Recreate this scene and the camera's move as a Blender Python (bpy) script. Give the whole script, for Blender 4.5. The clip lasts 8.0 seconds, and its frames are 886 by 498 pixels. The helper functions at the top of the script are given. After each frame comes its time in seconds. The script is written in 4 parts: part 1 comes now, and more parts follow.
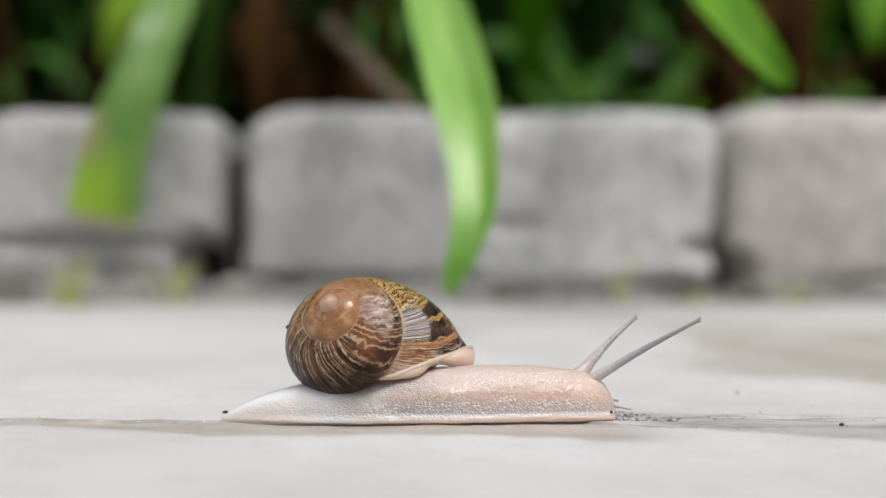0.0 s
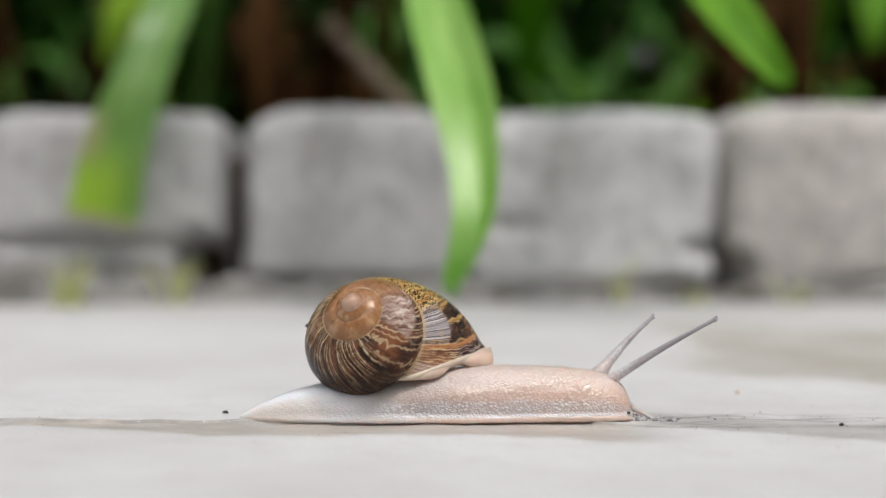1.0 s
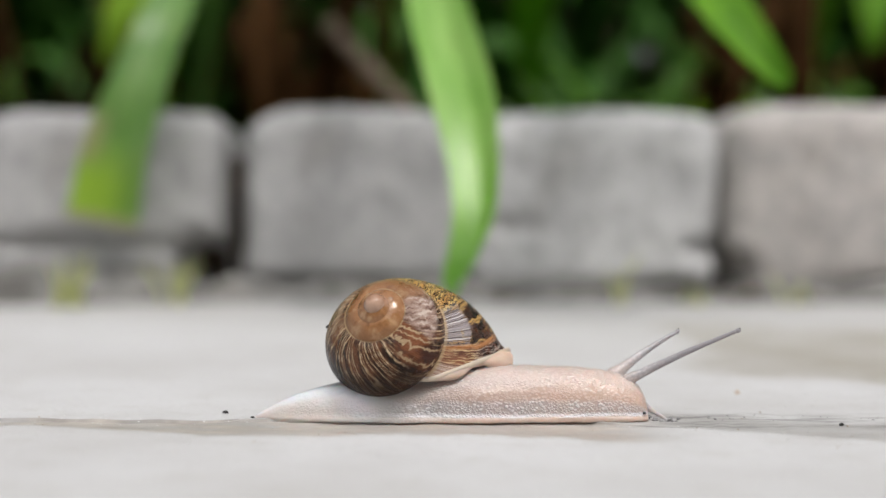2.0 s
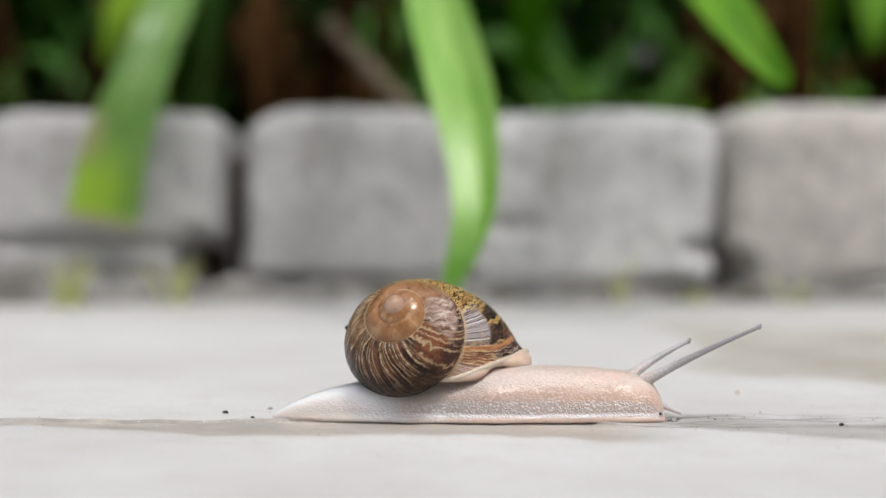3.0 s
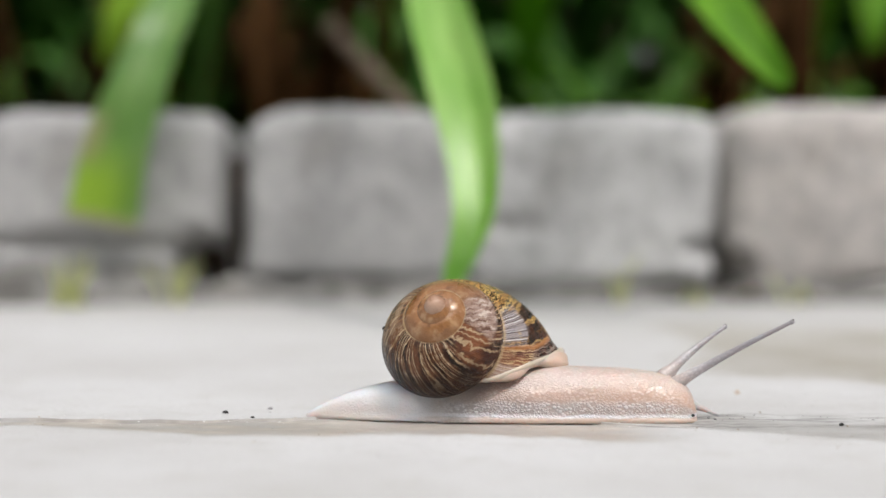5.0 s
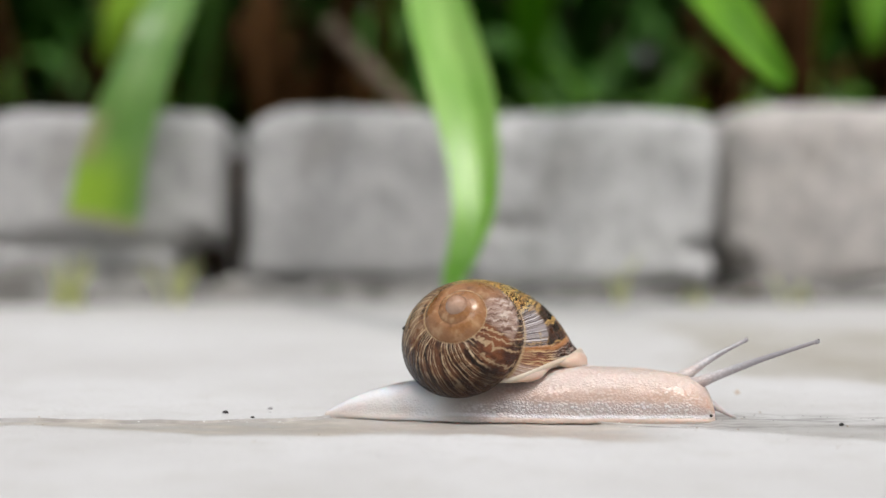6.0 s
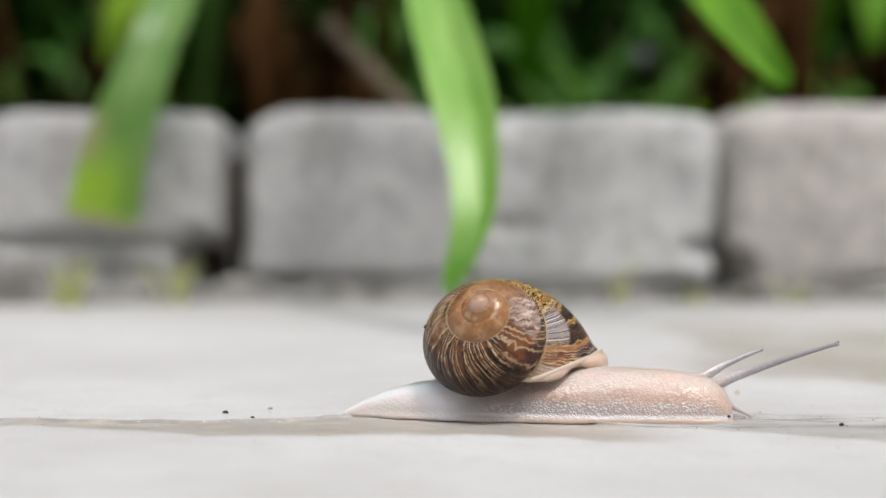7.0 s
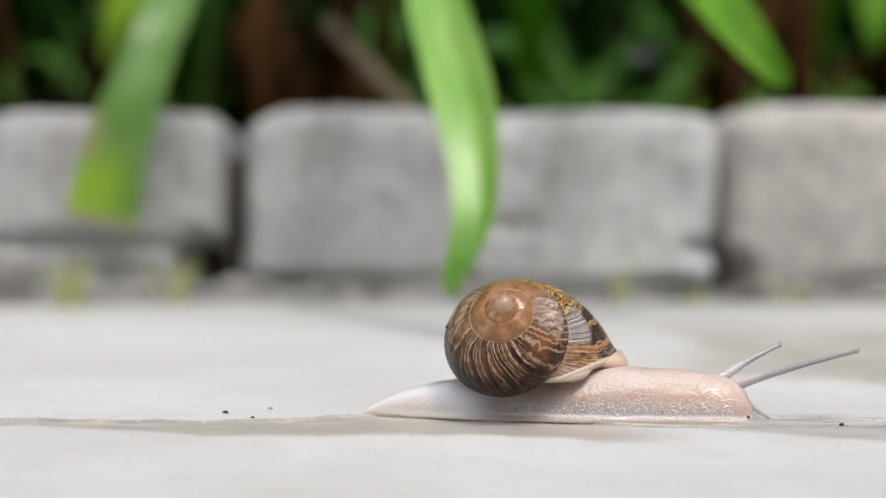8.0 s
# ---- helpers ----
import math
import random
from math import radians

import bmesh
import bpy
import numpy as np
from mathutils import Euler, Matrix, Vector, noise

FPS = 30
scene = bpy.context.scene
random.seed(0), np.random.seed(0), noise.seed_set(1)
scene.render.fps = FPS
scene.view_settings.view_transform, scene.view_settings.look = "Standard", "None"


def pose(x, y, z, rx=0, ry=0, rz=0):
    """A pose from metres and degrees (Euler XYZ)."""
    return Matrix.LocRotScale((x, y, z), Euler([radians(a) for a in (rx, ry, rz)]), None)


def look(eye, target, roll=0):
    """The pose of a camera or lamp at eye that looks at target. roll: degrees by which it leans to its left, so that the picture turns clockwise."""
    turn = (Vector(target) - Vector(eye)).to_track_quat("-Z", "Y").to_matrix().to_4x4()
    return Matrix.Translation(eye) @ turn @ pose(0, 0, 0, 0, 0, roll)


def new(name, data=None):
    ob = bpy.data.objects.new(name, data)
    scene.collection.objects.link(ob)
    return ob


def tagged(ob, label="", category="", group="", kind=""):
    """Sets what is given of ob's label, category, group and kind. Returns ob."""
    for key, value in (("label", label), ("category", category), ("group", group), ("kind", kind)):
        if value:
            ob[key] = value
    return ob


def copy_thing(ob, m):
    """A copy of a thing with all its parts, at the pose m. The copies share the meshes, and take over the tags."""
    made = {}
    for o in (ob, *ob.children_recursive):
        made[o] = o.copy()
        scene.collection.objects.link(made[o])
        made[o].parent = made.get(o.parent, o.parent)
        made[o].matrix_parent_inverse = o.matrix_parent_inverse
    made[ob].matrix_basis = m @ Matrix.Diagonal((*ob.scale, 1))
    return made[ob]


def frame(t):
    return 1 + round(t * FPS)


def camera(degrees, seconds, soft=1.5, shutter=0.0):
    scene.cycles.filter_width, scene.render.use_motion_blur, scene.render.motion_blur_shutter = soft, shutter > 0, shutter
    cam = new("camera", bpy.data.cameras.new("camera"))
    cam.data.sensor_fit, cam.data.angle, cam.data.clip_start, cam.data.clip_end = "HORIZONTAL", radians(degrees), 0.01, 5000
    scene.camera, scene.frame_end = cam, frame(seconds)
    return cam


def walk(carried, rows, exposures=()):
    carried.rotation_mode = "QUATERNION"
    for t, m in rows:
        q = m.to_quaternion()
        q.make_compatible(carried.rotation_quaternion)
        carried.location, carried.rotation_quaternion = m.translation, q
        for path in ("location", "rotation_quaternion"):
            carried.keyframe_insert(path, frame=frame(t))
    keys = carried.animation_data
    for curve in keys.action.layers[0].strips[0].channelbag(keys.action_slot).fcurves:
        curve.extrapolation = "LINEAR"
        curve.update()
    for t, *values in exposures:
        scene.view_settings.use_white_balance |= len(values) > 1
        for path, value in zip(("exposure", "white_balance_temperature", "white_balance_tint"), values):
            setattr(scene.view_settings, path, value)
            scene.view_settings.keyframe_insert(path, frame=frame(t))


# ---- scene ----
# Still camera, low over the paving, focused on the snail
cam = camera(30, 8.0, soft=1.5)
cam.data.dof.use_dof = True
cam.data.dof.focus_distance = 0.2935
cam.data.dof.aperture_fstop = 9.0
EYE = pose(0, -0.2926, 0.0372, 88.669, 0, 0)
walk(cam, [(0, EYE), (8, EYE)], exposures=[(0, 0.36), (1.0, 0.32), (1.5, 0.30), (3, 0.39), (3.5, 0.41), (8, 0.43)])

# ---- light: bright overcast sky ----
world = bpy.data.worlds.new("sky")
scene.world = world
world.use_nodes = True
wn, wl = world.node_tree.nodes, world.node_tree.links
sky = wn.new("ShaderNodeTexSky")
sky.sky_type = "NISHITA"
sky.sun_disc = False
sky.sun_elevation = radians(62)
sky.sun_rotation = radians(173)
sky.dust_density = 4.0
pale = wn.new("ShaderNodeHueSaturation")
pale.inputs["Saturation"].default_value = 0.22
wl.new(sky.outputs["Color"], pale.inputs["Color"])
wl.new(pale.outputs["Color"], wn["Background"].inputs["Color"])
wn["Background"].inputs["Strength"].default_value = 0.134
sun_data = bpy.data.lights.new("sun", "SUN")
sun_data.energy = 1.2
sun_data.angle = radians(10)
sun_data.color = (1.0, 0.97, 0.93)
sun = new("sun", sun_data)
sun.matrix_world = look((0.30, -0.36, 1.0), (0, 0, 0))


# ---- materials ----
class Mat:
    """A node material with short helpers."""

    def __init__(self, name):
        self.m = bpy.data.materials.new(name)
        self.m.use_nodes = True
        self.t = self.m.node_tree
        self.b = self.t.nodes["Principled BSDF"]
        self.out = self.t.nodes["Material Output"]

    def node(self, kind, **values):
        n = self.t.nodes.new(kind)
        for key, v in values.items():
            n.inputs[key.replace("_", " ")].default_value = v
        return n

    def link(self, a, b):
        self.t.links.new(a, b)

    def coords(self, scale=(1, 1, 1), uv=False, shift=(0, 0, 0)):
        c = self.node("ShaderNodeTexCoord")
        m = self.node("ShaderNodeMapping", Scale=scale, Location=shift)
        self.link(c.outputs["UV" if uv else "Object"], m.inputs["Vector"])
        return m.outputs["Vector"]

    def noise(self, vec, scale, detail=4.0, rough=0.55, distort=0.0):
        n = self.node("ShaderNodeTexNoise", Scale=scale, Detail=detail, Roughness=rough, Distortion=distort)
        self.link(vec, n.inputs["Vector"])
        return n.outputs["Fac"]

    def cells(self, vec, scale, feature="F1"):
        n = self.node("ShaderNodeTexVoronoi", Scale=scale)
        n.feature = feature
        self.link(vec, n.inputs["Vector"])
        return n.outputs["Distance"]

    def ramp(self, fac, *stops, smooth=True):
        n = self.node("ShaderNodeValToRGB")
        r = n.color_ramp
        r.interpolation = "EASE" if smooth else "LINEAR"
        while len(r.elements) < len(stops):
            r.elements.new(0.5)
        for e, (p, c) in zip(r.elements, stops):
            e.position = p
            e.color = (c, c, c, 1) if isinstance(c, (int, float)) else (*c, 1)
        self.link(fac, n.inputs["Fac"])
        return n.outputs["Color"]

    def mix(self, fac, a, b, mode="MIX"):
        n = self.t.nodes.new("ShaderNodeMix")
        n.data_type, n.blend_type = "RGBA", mode
        for value, index in ((fac, 0), (a, 6), (b, 7)):
            socket = n.inputs[index]
            if isinstance(value, bpy.types.NodeSocket):
                self.link(value, socket)
            elif isinstance(value, (int, float)):
                socket.default_value = value if index == 0 else (value, value, value, 1)
            else:
                socket.default_value = (*value, 1)
        return n.outputs[2]

    def math(self, op, a, b=0.0, c=0.0):
        n = self.t.nodes.new("ShaderNodeMath")
        n.operation = op
        for value, socket in zip((a, b, c), n.inputs):
            if isinstance(value, bpy.types.NodeSocket):
                self.link(value, socket)
            else:
                socket.default_value = value
        return n.outputs[0]

    def axis(self, vec, which):
        n = self.node("ShaderNodeSeparateXYZ")
        self.link(vec, n.inputs[0])
        return n.outputs[which]

    def span(self, value, a, b):
        """0 at a, 1 at b, smoothly."""
        n = self.node("ShaderNodeMapRange", From_Min=a, From_Max=b)
        n.interpolation_type = "SMOOTHSTEP"
        self.link(value, n.inputs["Value"])
        return n.outputs["Result"]

    def bump(self, height, distance, strength=1.0, after=None):
        n = self.node("ShaderNodeBump", Distance=distance, Strength=strength)
        self.link(height, n.inputs["Height"])
        if after is not None:
            self.link(after, n.inputs["Normal"])
        self.link(n.outputs["Normal"], self.b.inputs["Normal"])
        self.link(n.outputs["Normal"], self.b.inputs["Coat Normal"])
        return n.outputs["Normal"]

    def set(self, **values):
        for key, v in values.items():
            s = self.b.inputs[key.replace("_", " ")]
            if isinstance(v, bpy.types.NodeSocket):
                self.link(v, s)
            else:
                s.default_value = (*v, 1) if isinstance(v, tuple) and len(v) == 3 and s.type == "RGBA" else v
        return self

    def translucent(self, color, amount):
        tr = self.node("ShaderNodeBsdfTranslucent")
        if isinstance(color, bpy.types.NodeSocket):
            self.link(color, tr.inputs["Color"])
        else:
            tr.inputs["Color"].default_value = (*color, 1)
        mx = self.node("ShaderNodeMixShader", Fac=amount)
        self.link(self.b.outputs["BSDF"], mx.inputs[1])
        self.link(tr.outputs["BSDF"], mx.inputs[2])
        self.link(mx.outputs["Shader"], self.out.inputs["Surface"])
        return self


def concrete_mat():
    m = Mat("pale_concrete")
    v = m.coords()
    uv = m.coords(uv=True)
    x, y, across = m.axis(v, 0), m.axis(v, 1), m.axis(uv, 1)
    broad = m.noise(v, 14, 5, 0.6)
    mid = m.noise(v, 90, 5, 0.6)
    fine = m.noise(v, 900, 3, 0.6)
    col = m.ramp(broad, (0.3, (0.485, 0.476, 0.468)), (0.7, (0.575, 0.572, 0.574)))
    col = m.mix(m.math("MULTIPLY", m.ramp(mid, (0.5, 0.0), (0.75, 1.0)), 0.42), col, (0.45, 0.435, 0.41))
    col = m.mix(m.math("MULTIPLY", m.ramp(fine, (0.35, 1.0), (0.5, 0.0)), 0.25), col, (0.40, 0.39, 0.38))
    specks = m.cells(m.coords(shift=(0.7, 0, 0)), 330)
    col = m.mix(m.math("MULTIPLY", m.ramp(specks, (0.0, 1.0), (0.09, 0.0)), m.math("MULTIPLY", m.ramp(mid, (0.45, 0.0), (0.6, 1.0)), 0.5)), col, (0.25, 0.23, 0.21))
    # damp brown silt lying along the shallow channel, which changes sides of the crack
    side = m.span(x, 0.026, 0.044)
    wob = m.math("MULTIPLY", m.math("SUBTRACT", m.noise(m.coords((1, 0.05, 1)), 60, 5), 0.5), 0.014)
    yy = m.math("ADD", across, wob)
    reach = m.math("ADD", 0.008, m.math("MULTIPLY", m.span(x, -0.075, -0.012), 0.016))
    west = m.math("MULTIPLY", m.span(m.math("ADD", yy, reach), -0.0022, 0.0022), m.span(across, 0.0006, -0.0002))
    east = m.math("MULTIPLY", m.span(yy, 0.0200, 0.0130), m.span(across, -0.0006, 0.0002))
    patch = m.ramp(m.noise(m.coords((1, 2.5, 1), shift=(3, 1, 0)), 60, 4), (0.3, 0.7), (0.6, 1.0))
    silt = m.math("MULTIPLY", m.mix(side, west, east), patch)
    col = m.mix(m.math("MULTIPLY", silt, 0.80), col, m.mix(side, m.ramp(m.noise(m.coords((1, 3, 1), shift=(5, 2, 0)), 70, 4, 0.6), (0.38, (0.345, 0.325, 0.30)), (0.52, (0.37, 0.325, 0.275)), (0.66, (0.48, 0.425, 0.36))), (0.40, 0.385, 0.37)))
    # wet brown patch before the snail, with the animal's reflection painted in
    wash_reflection = m.math("MULTIPLY", m.math("MULTIPLY", m.span(x, -0.035, -0.008), m.span(x, 0.036, 0.020)), m.math("MULTIPLY", m.span(yy, -0.026, -0.020), m.span(yy, -0.006, -0.012)))
    col = m.mix(m.math("MULTIPLY", m.math("MULTIPLY", wash_reflection, patch), 0.42), col, (0.38, 0.325, 0.28))
    # dirt in the crack, with the step's shade painted into the dark line
    thin = m.noise(m.coords((1, 0.2, 1), shift=(1, 0, 0)), 140, 3)
    crack = m.math("MULTIPLY", m.math("MULTIPLY", m.span(across, -0.0009, -0.0003), m.span(across, 0.0006, 0.0001)), m.ramp(thin, (0.34, 0.10), (0.60, 1.0)))
    col = m.mix(m.math("MULTIPLY", crack, 0.52), col, (0.15, 0.14, 0.13))
    # grey smears and grit on the far side of the crack
    smear = m.noise(m.coords((1, 7, 1), shift=(0.2, 0.5, 0)), 55, 5, 0.65)
    zone = m.math("MULTIPLY", m.span(x, 0.030, 0.045), m.math("MULTIPLY", m.span(y, -0.010, -0.004), m.span(y, 0.014, 0.007)))
    col = m.mix(m.math("MULTIPLY", m.math("MULTIPLY", zone, m.ramp(smear, (0.46, 0.0), (0.58, 1.0))), 0.85), col, (0.25, 0.24, 0.23))
    far_dirt = m.math("MULTIPLY", m.span(y, -0.035, -0.020), m.math("MULTIPLY", m.span(y, -0.008, -0.016), m.span(x, 0.04, 0.07)))
    col = m.mix(m.math("MULTIPLY", m.math("MULTIPLY", far_dirt, m.ramp(smear, (0.54, 0.0), (0.64, 1.0))), 0.5), col, (0.30, 0.26, 0.22))
    # large old water stain further back
    st = m.noise(m.coords((1, 0.45, 1), shift=(0.4, 0.2, 0)), 26, 6, 0.68)
    ex = m.math("ADD", x, m.math("MULTIPLY", m.math("SUBTRACT", st, 0.5), 0.05))
    ey = m.math("ADD", y, m.math("MULTIPLY", m.math("SUBTRACT", st, 0.5), 0.09))
    ey = m.math("ADD", ey, m.math("MULTIPLY", x, 0.35))
    stain = m.math("MULTIPLY", m.span(ex, 0.060, 0.074), m.math("MULTIPLY", m.span(ey, 0.090, 0.106), m.span(ey, 0.300, 0.250)))
    stain = m.math("MULTIPLY", stain, m.span(ex, 0.24, 0.18))
    col = m.mix(m.math("MULTIPLY", m.math("MULTIPLY", stain, m.ramp(m.noise(m.coords((1, 0.5, 1), shift=(6, 3, 0)), 34, 5, 0.65), (0.35, 0.6), (0.62, 1.0))), 0.9), col, (0.33, 0.305, 0.255))
    # paving darkened towards the kerb: the shade there put into the colour
    kerb_shade = m.math("MULTIPLY", m.span(y, 0.20, 0.35), m.ramp(m.noise(v, 20, 4), (0.35, 0.5), (0.6, 1.0)))
    col = m.mix(m.math("MULTIPLY", kerb_shade, 0.65), col, (0.36, 0.35, 0.335))
    rough = m.mix(silt, 0.85, 0.40)
    m.set(Base_Color=col, Roughness=rough)
    n = m.bump(mid, 0.0012, 0.5)
    m.bump(fine, 0.00025, 0.6, n)
    return m.m


def stone_mat(name, tint):
    m = Mat(name)
    v = m.coords()
    info = m.node("ShaderNodeObjectInfo")
    a = m.noise(v, 18, 4, 0.6)
    b = m.noise(v, 160, 4, 0.7)
    col = m.ramp(a, (0.3, (0.37, 0.368, 0.365)), (0.55, (0.45, 0.448, 0.446)), (0.75, (0.50, 0.485, 0.47)))
    col = m.mix(m.math("ADD", m.math("MULTIPLY", info.outputs["Random"], 0.15), 0.30), col, tint)
    col = m.mix(m.math("MULTIPLY", m.ramp(b, (0.42, 1.0), (0.55, 0.0)), 0.4), col, (0.2, 0.2, 0.2))
    stain = m.noise(m.coords((1, 1, 0.5), shift=(2, 0, 0)), 30, 4, 0.6)
    col = m.mix(m.math("MULTIPLY", m.ramp(stain, (0.56, 0.0), (0.72, 1.0)), 0.28), col, (0.30, 0.27, 0.23))
    m.set(Base_Color=col, Roughness=0.85)
    n = m.bump(a, 0.004, 0.5)
    m.bump(b, 0.0012, 0.6, n)
    return m.m


def dirt_mat():
    m = Mat("dirty_mortar")
    v = m.coords()
    col = m.ramp(m.noise(v, 60, 4, 0.6), (0.3, (0.20, 0.195, 0.185)), (0.7, (0.32, 0.31, 0.295)))
    col = m.mix(m.math("MULTIPLY", m.ramp(m.noise(v, 24, 4, 0.65), (0.48, 0.0), (0.60, 1.0)), 0.75), col, (0.10, 0.095, 0.085))
    m.set(Base_Color=col, Roughness=0.95)
    m.bump(m.noise(v, 120, 5, 0.7), 0.003, 0.8)
    return m.m


def soil_mat():
    m = Mat("dark_soil")
    v = m.coords()
    col = m.ramp(m.noise(v, 60, 5, 0.7), (0.3, (0.018, 0.012, 0.008)), (0.7, (0.07, 0.045, 0.028)))
    m.set(Base_Color=col, Roughness=1.0)
    m.bump(m.noise(v, 90, 4), 0.01, 1.0)
    return m.m


def leaf_mat(name, dark, light, gloss=0.4, through_it=0.3, spots=0.0, shine=0.7, dying=False, tip=None):
    m = Mat(name)
    uv = m.coords(uv=True)
    u = m.axis(uv, 0)
    veins = m.noise(m.coords((45, 0.8, 1), uv=True), 1.0, 3)
    broad = m.noise(m.coords((1.5, 5, 1), uv=True), 1.6, 3)
    info = m.node("ShaderNodeObjectInfo")
    col = m.mix(m.ramp(broad, (0.3, 0.0), (0.7, 1.0)), dark, light)
    col = m.mix(m.math("MULTIPLY", m.ramp(veins, (0.4, 0.0), (0.65, 1.0)), 0.3), col, light)
    rib = m.math("ABSOLUTE", m.math("SUBTRACT", u, 0.5))
    col = m.mix(m.math("MULTIPLY", m.span(rib, 0.07, 0.0), 0.35), col, tuple(min(1, c * 1.35) for c in light))
    geo = m.node("ShaderNodeNewGeometry")
    col = m.mix(m.math("MULTIPLY", geo.outputs["Random Per Island"], 0.3), col, tuple(c * 0.55 for c in dark))
    if spots:
        sp = m.noise(m.coords((3, 9, 1), uv=True, shift=(0.3, 0.6, 0)), 1.3, 2)
        col = m.mix(m.math("MULTIPLY", m.ramp(sp, (0.60, 0.0), (0.72, 1.0)), spots), col, (0.42, 0.34, 0.14))
    if tip is not None:
        col = m.mix(m.math("MULTIPLY", m.span(m.axis(uv, 1), 0.74, 0.97), 0.85), col, tip)
    if dying:
        end = m.math("MULTIPLY", m.span(m.axis(uv, 1), 0.80, 0.93), m.span(u, 1.1, 0.2))
        col = m.mix(m.math("MULTIPLY", end, 0.9), col, (0.44, 0.68, 0.04))
        rim = m.math("MULTIPLY", m.math("MULTIPLY", m.span(m.axis(uv, 1), 0.76, 0.81), m.span(m.axis(uv, 1), 0.90, 0.85)), m.span(u, 0.35, 0.12))
        col = m.mix(m.math("MULTIPLY", rim, 0.7), col, (0.50, 0.45, 0.22))
        col = m.mix(m.math("MULTIPLY", m.span(m.axis(uv, 1), 0.975, 0.99), 0.8), col, (0.50, 0.42, 0.26))
    m.set(Base_Color=col, Roughness=gloss, Specular_IOR_Level=shine)
    m.bump(veins, 0.0004, 0.5)
    m.translucent(m.mix(0.5, col, light), through_it)
    return m.m


def shell_mat():
    """u runs along the whorl (0 at the mouth), v across it; growth lines follow the lip."""
    m = Mat("banded_shell")
    uv = m.coords(uv=True)
    u, v = m.axis(uv, 0), m.axis(uv, 1)
    lip = m.math("ADD", -0.02, m.math("MULTIPLY", m.math("SUBTRACT", v, 0.54), 0.5))
    late = m.span(u, -0.47, -0.36)
    w = m.math("SUBTRACT", u, m.math("MULTIPLY", lip, m.math("ADD", 0.62, m.math("MULTIPLY", late, 0.38))))

    def both(*parts):
        out = parts[0]
        for q in parts[1:]:
            out = m.math("MULTIPLY", out, q)
        return out

    def within(value, a, b, soft):
        return both(m.span(value, a - soft, a + soft), m.span(value, b + soft, b - soft))

    def stretched(fu, fv, kink, fk, along=w, detail=2):
        """Noise drawn out along the growth lines, kinked into zigzags."""
        k = m.noise(m.coords((fk * 0.25, fk, 1), uv=True), 1.0, 3, 0.6)
        cmb = m.t.nodes.new("ShaderNodeCombineXYZ")
        m.link(m.math("ADD", m.math("MULTIPLY", along, fu), m.math("MULTIPLY", k, kink)), cmb.inputs[0])
        m.link(m.math("MULTIPLY", v, fv), cmb.inputs[1])
        return m.noise(cmb.outputs[0], 1.0, detail, 0.55)

    bands = stretched(17, 6, 0.8, 12, w, 3)
    patchy = m.noise(m.coords((13, 24, 1), uv=True, shift=(0.5, 0.1, 0)), 1.0, 4, 0.65)
    worn = m.noise(m.coords(), 130, 4, 0.6)
    tone = stretched(60, 3, 2.0, 14)
    # body whorl: dark and russet growth bands with drawn-out cream lines
    col = m.ramp(bands, (0.40, (0.008, 0.004, 0.003)), (0.52, (0.040, 0.016, 0.009)), (0.64, (0.15, 0.058, 0.026)))
    col = m.mix(m.math("MULTIPLY", m.ramp(tone, (0.48, 0.0), (0.60, 1.0)), 0.6), col, (0.19, 0.076, 0.038))
    col = m.mix(both(m.span(u, -0.72, -0.60), m.span(u, -0.44, -0.50), m.ramp(patchy, (0.40, 0.1), (0.60, 0.7))), col, (0.42, 0.28, 0.17))

    def lines(count, sway, kink, fk, wide):
        """Thin lines along the growth direction, so many to a turn, swaying and kinked."""
        drift = stretched(15, 2.5, 0.0, 8, w, 1)
        jag = m.noise(m.coords((fk * 0.5, fk, 1), uv=True), 1.0, 2, 0.6)
        phase = m.math("ADD", m.math("MULTIPLY", w, count), m.math("ADD", m.math("MULTIPLY", drift, sway), m.math("MULTIPLY", jag, kink)))
        return m.span(m.math("PINGPONG", phase, 0.5), wide, wide * 0.35)

    thin = lines(97, 5.0, 0.6, 24, 0.17)
    wide = lines(43, 4.0, 0.5, 22, 0.13)
    line = m.math("MAXIMUM", both(thin, m.ramp(tone, (0.46, 0.0), (0.58, 0.75))), wide)
    cream = m.mix(m.ramp(patchy, (0.4, 0.0), (0.6, 1.0)), (0.48, 0.31, 0.16), (0.72, 0.56, 0.37))
    col = m.mix(both(line, m.ramp(patchy, (0.34, 0.35), (0.54, 0.95))), col, cream)
    # bold zigzags on russet next to the seam
    zig_zone = within(u, -1.030, -0.925, 0.016)
    russet = m.ramp(bands, (0.40, (0.060, 0.020, 0.012)), (0.60, (0.24, 0.085, 0.034)))
    zig = lines(30, 2.0, 1.5, 30, 0.19)
    col = m.mix(zig_zone, col, m.mix(m.math("MULTIPLY", zig, 0.9), russet, (0.52, 0.37, 0.22)))
    # dark brown underside, its pigment deepened by shade put into the colour
    under = both(m.span(m.math("ADD", v, m.math("MULTIPLY", m.math("SUBTRACT", bands, 0.5), 0.08)), 0.53, 0.45), m.span(u, -0.45, -0.6), m.span(u, -0.99, -0.93))
    col = m.mix(m.math("MULTIPLY", under, 0.82), col, (0.014, 0.005, 0.002))
    # rubbed greyish pink patch with painted sheen, then plain pinkish brown towards the spire
    rub_sheen = both(within(u, -1.175, -1.034, 0.010), m.span(v, 0.44, 0.48))
    wrinkle = stretched(60, 10, 4.0, 20, w, 4)
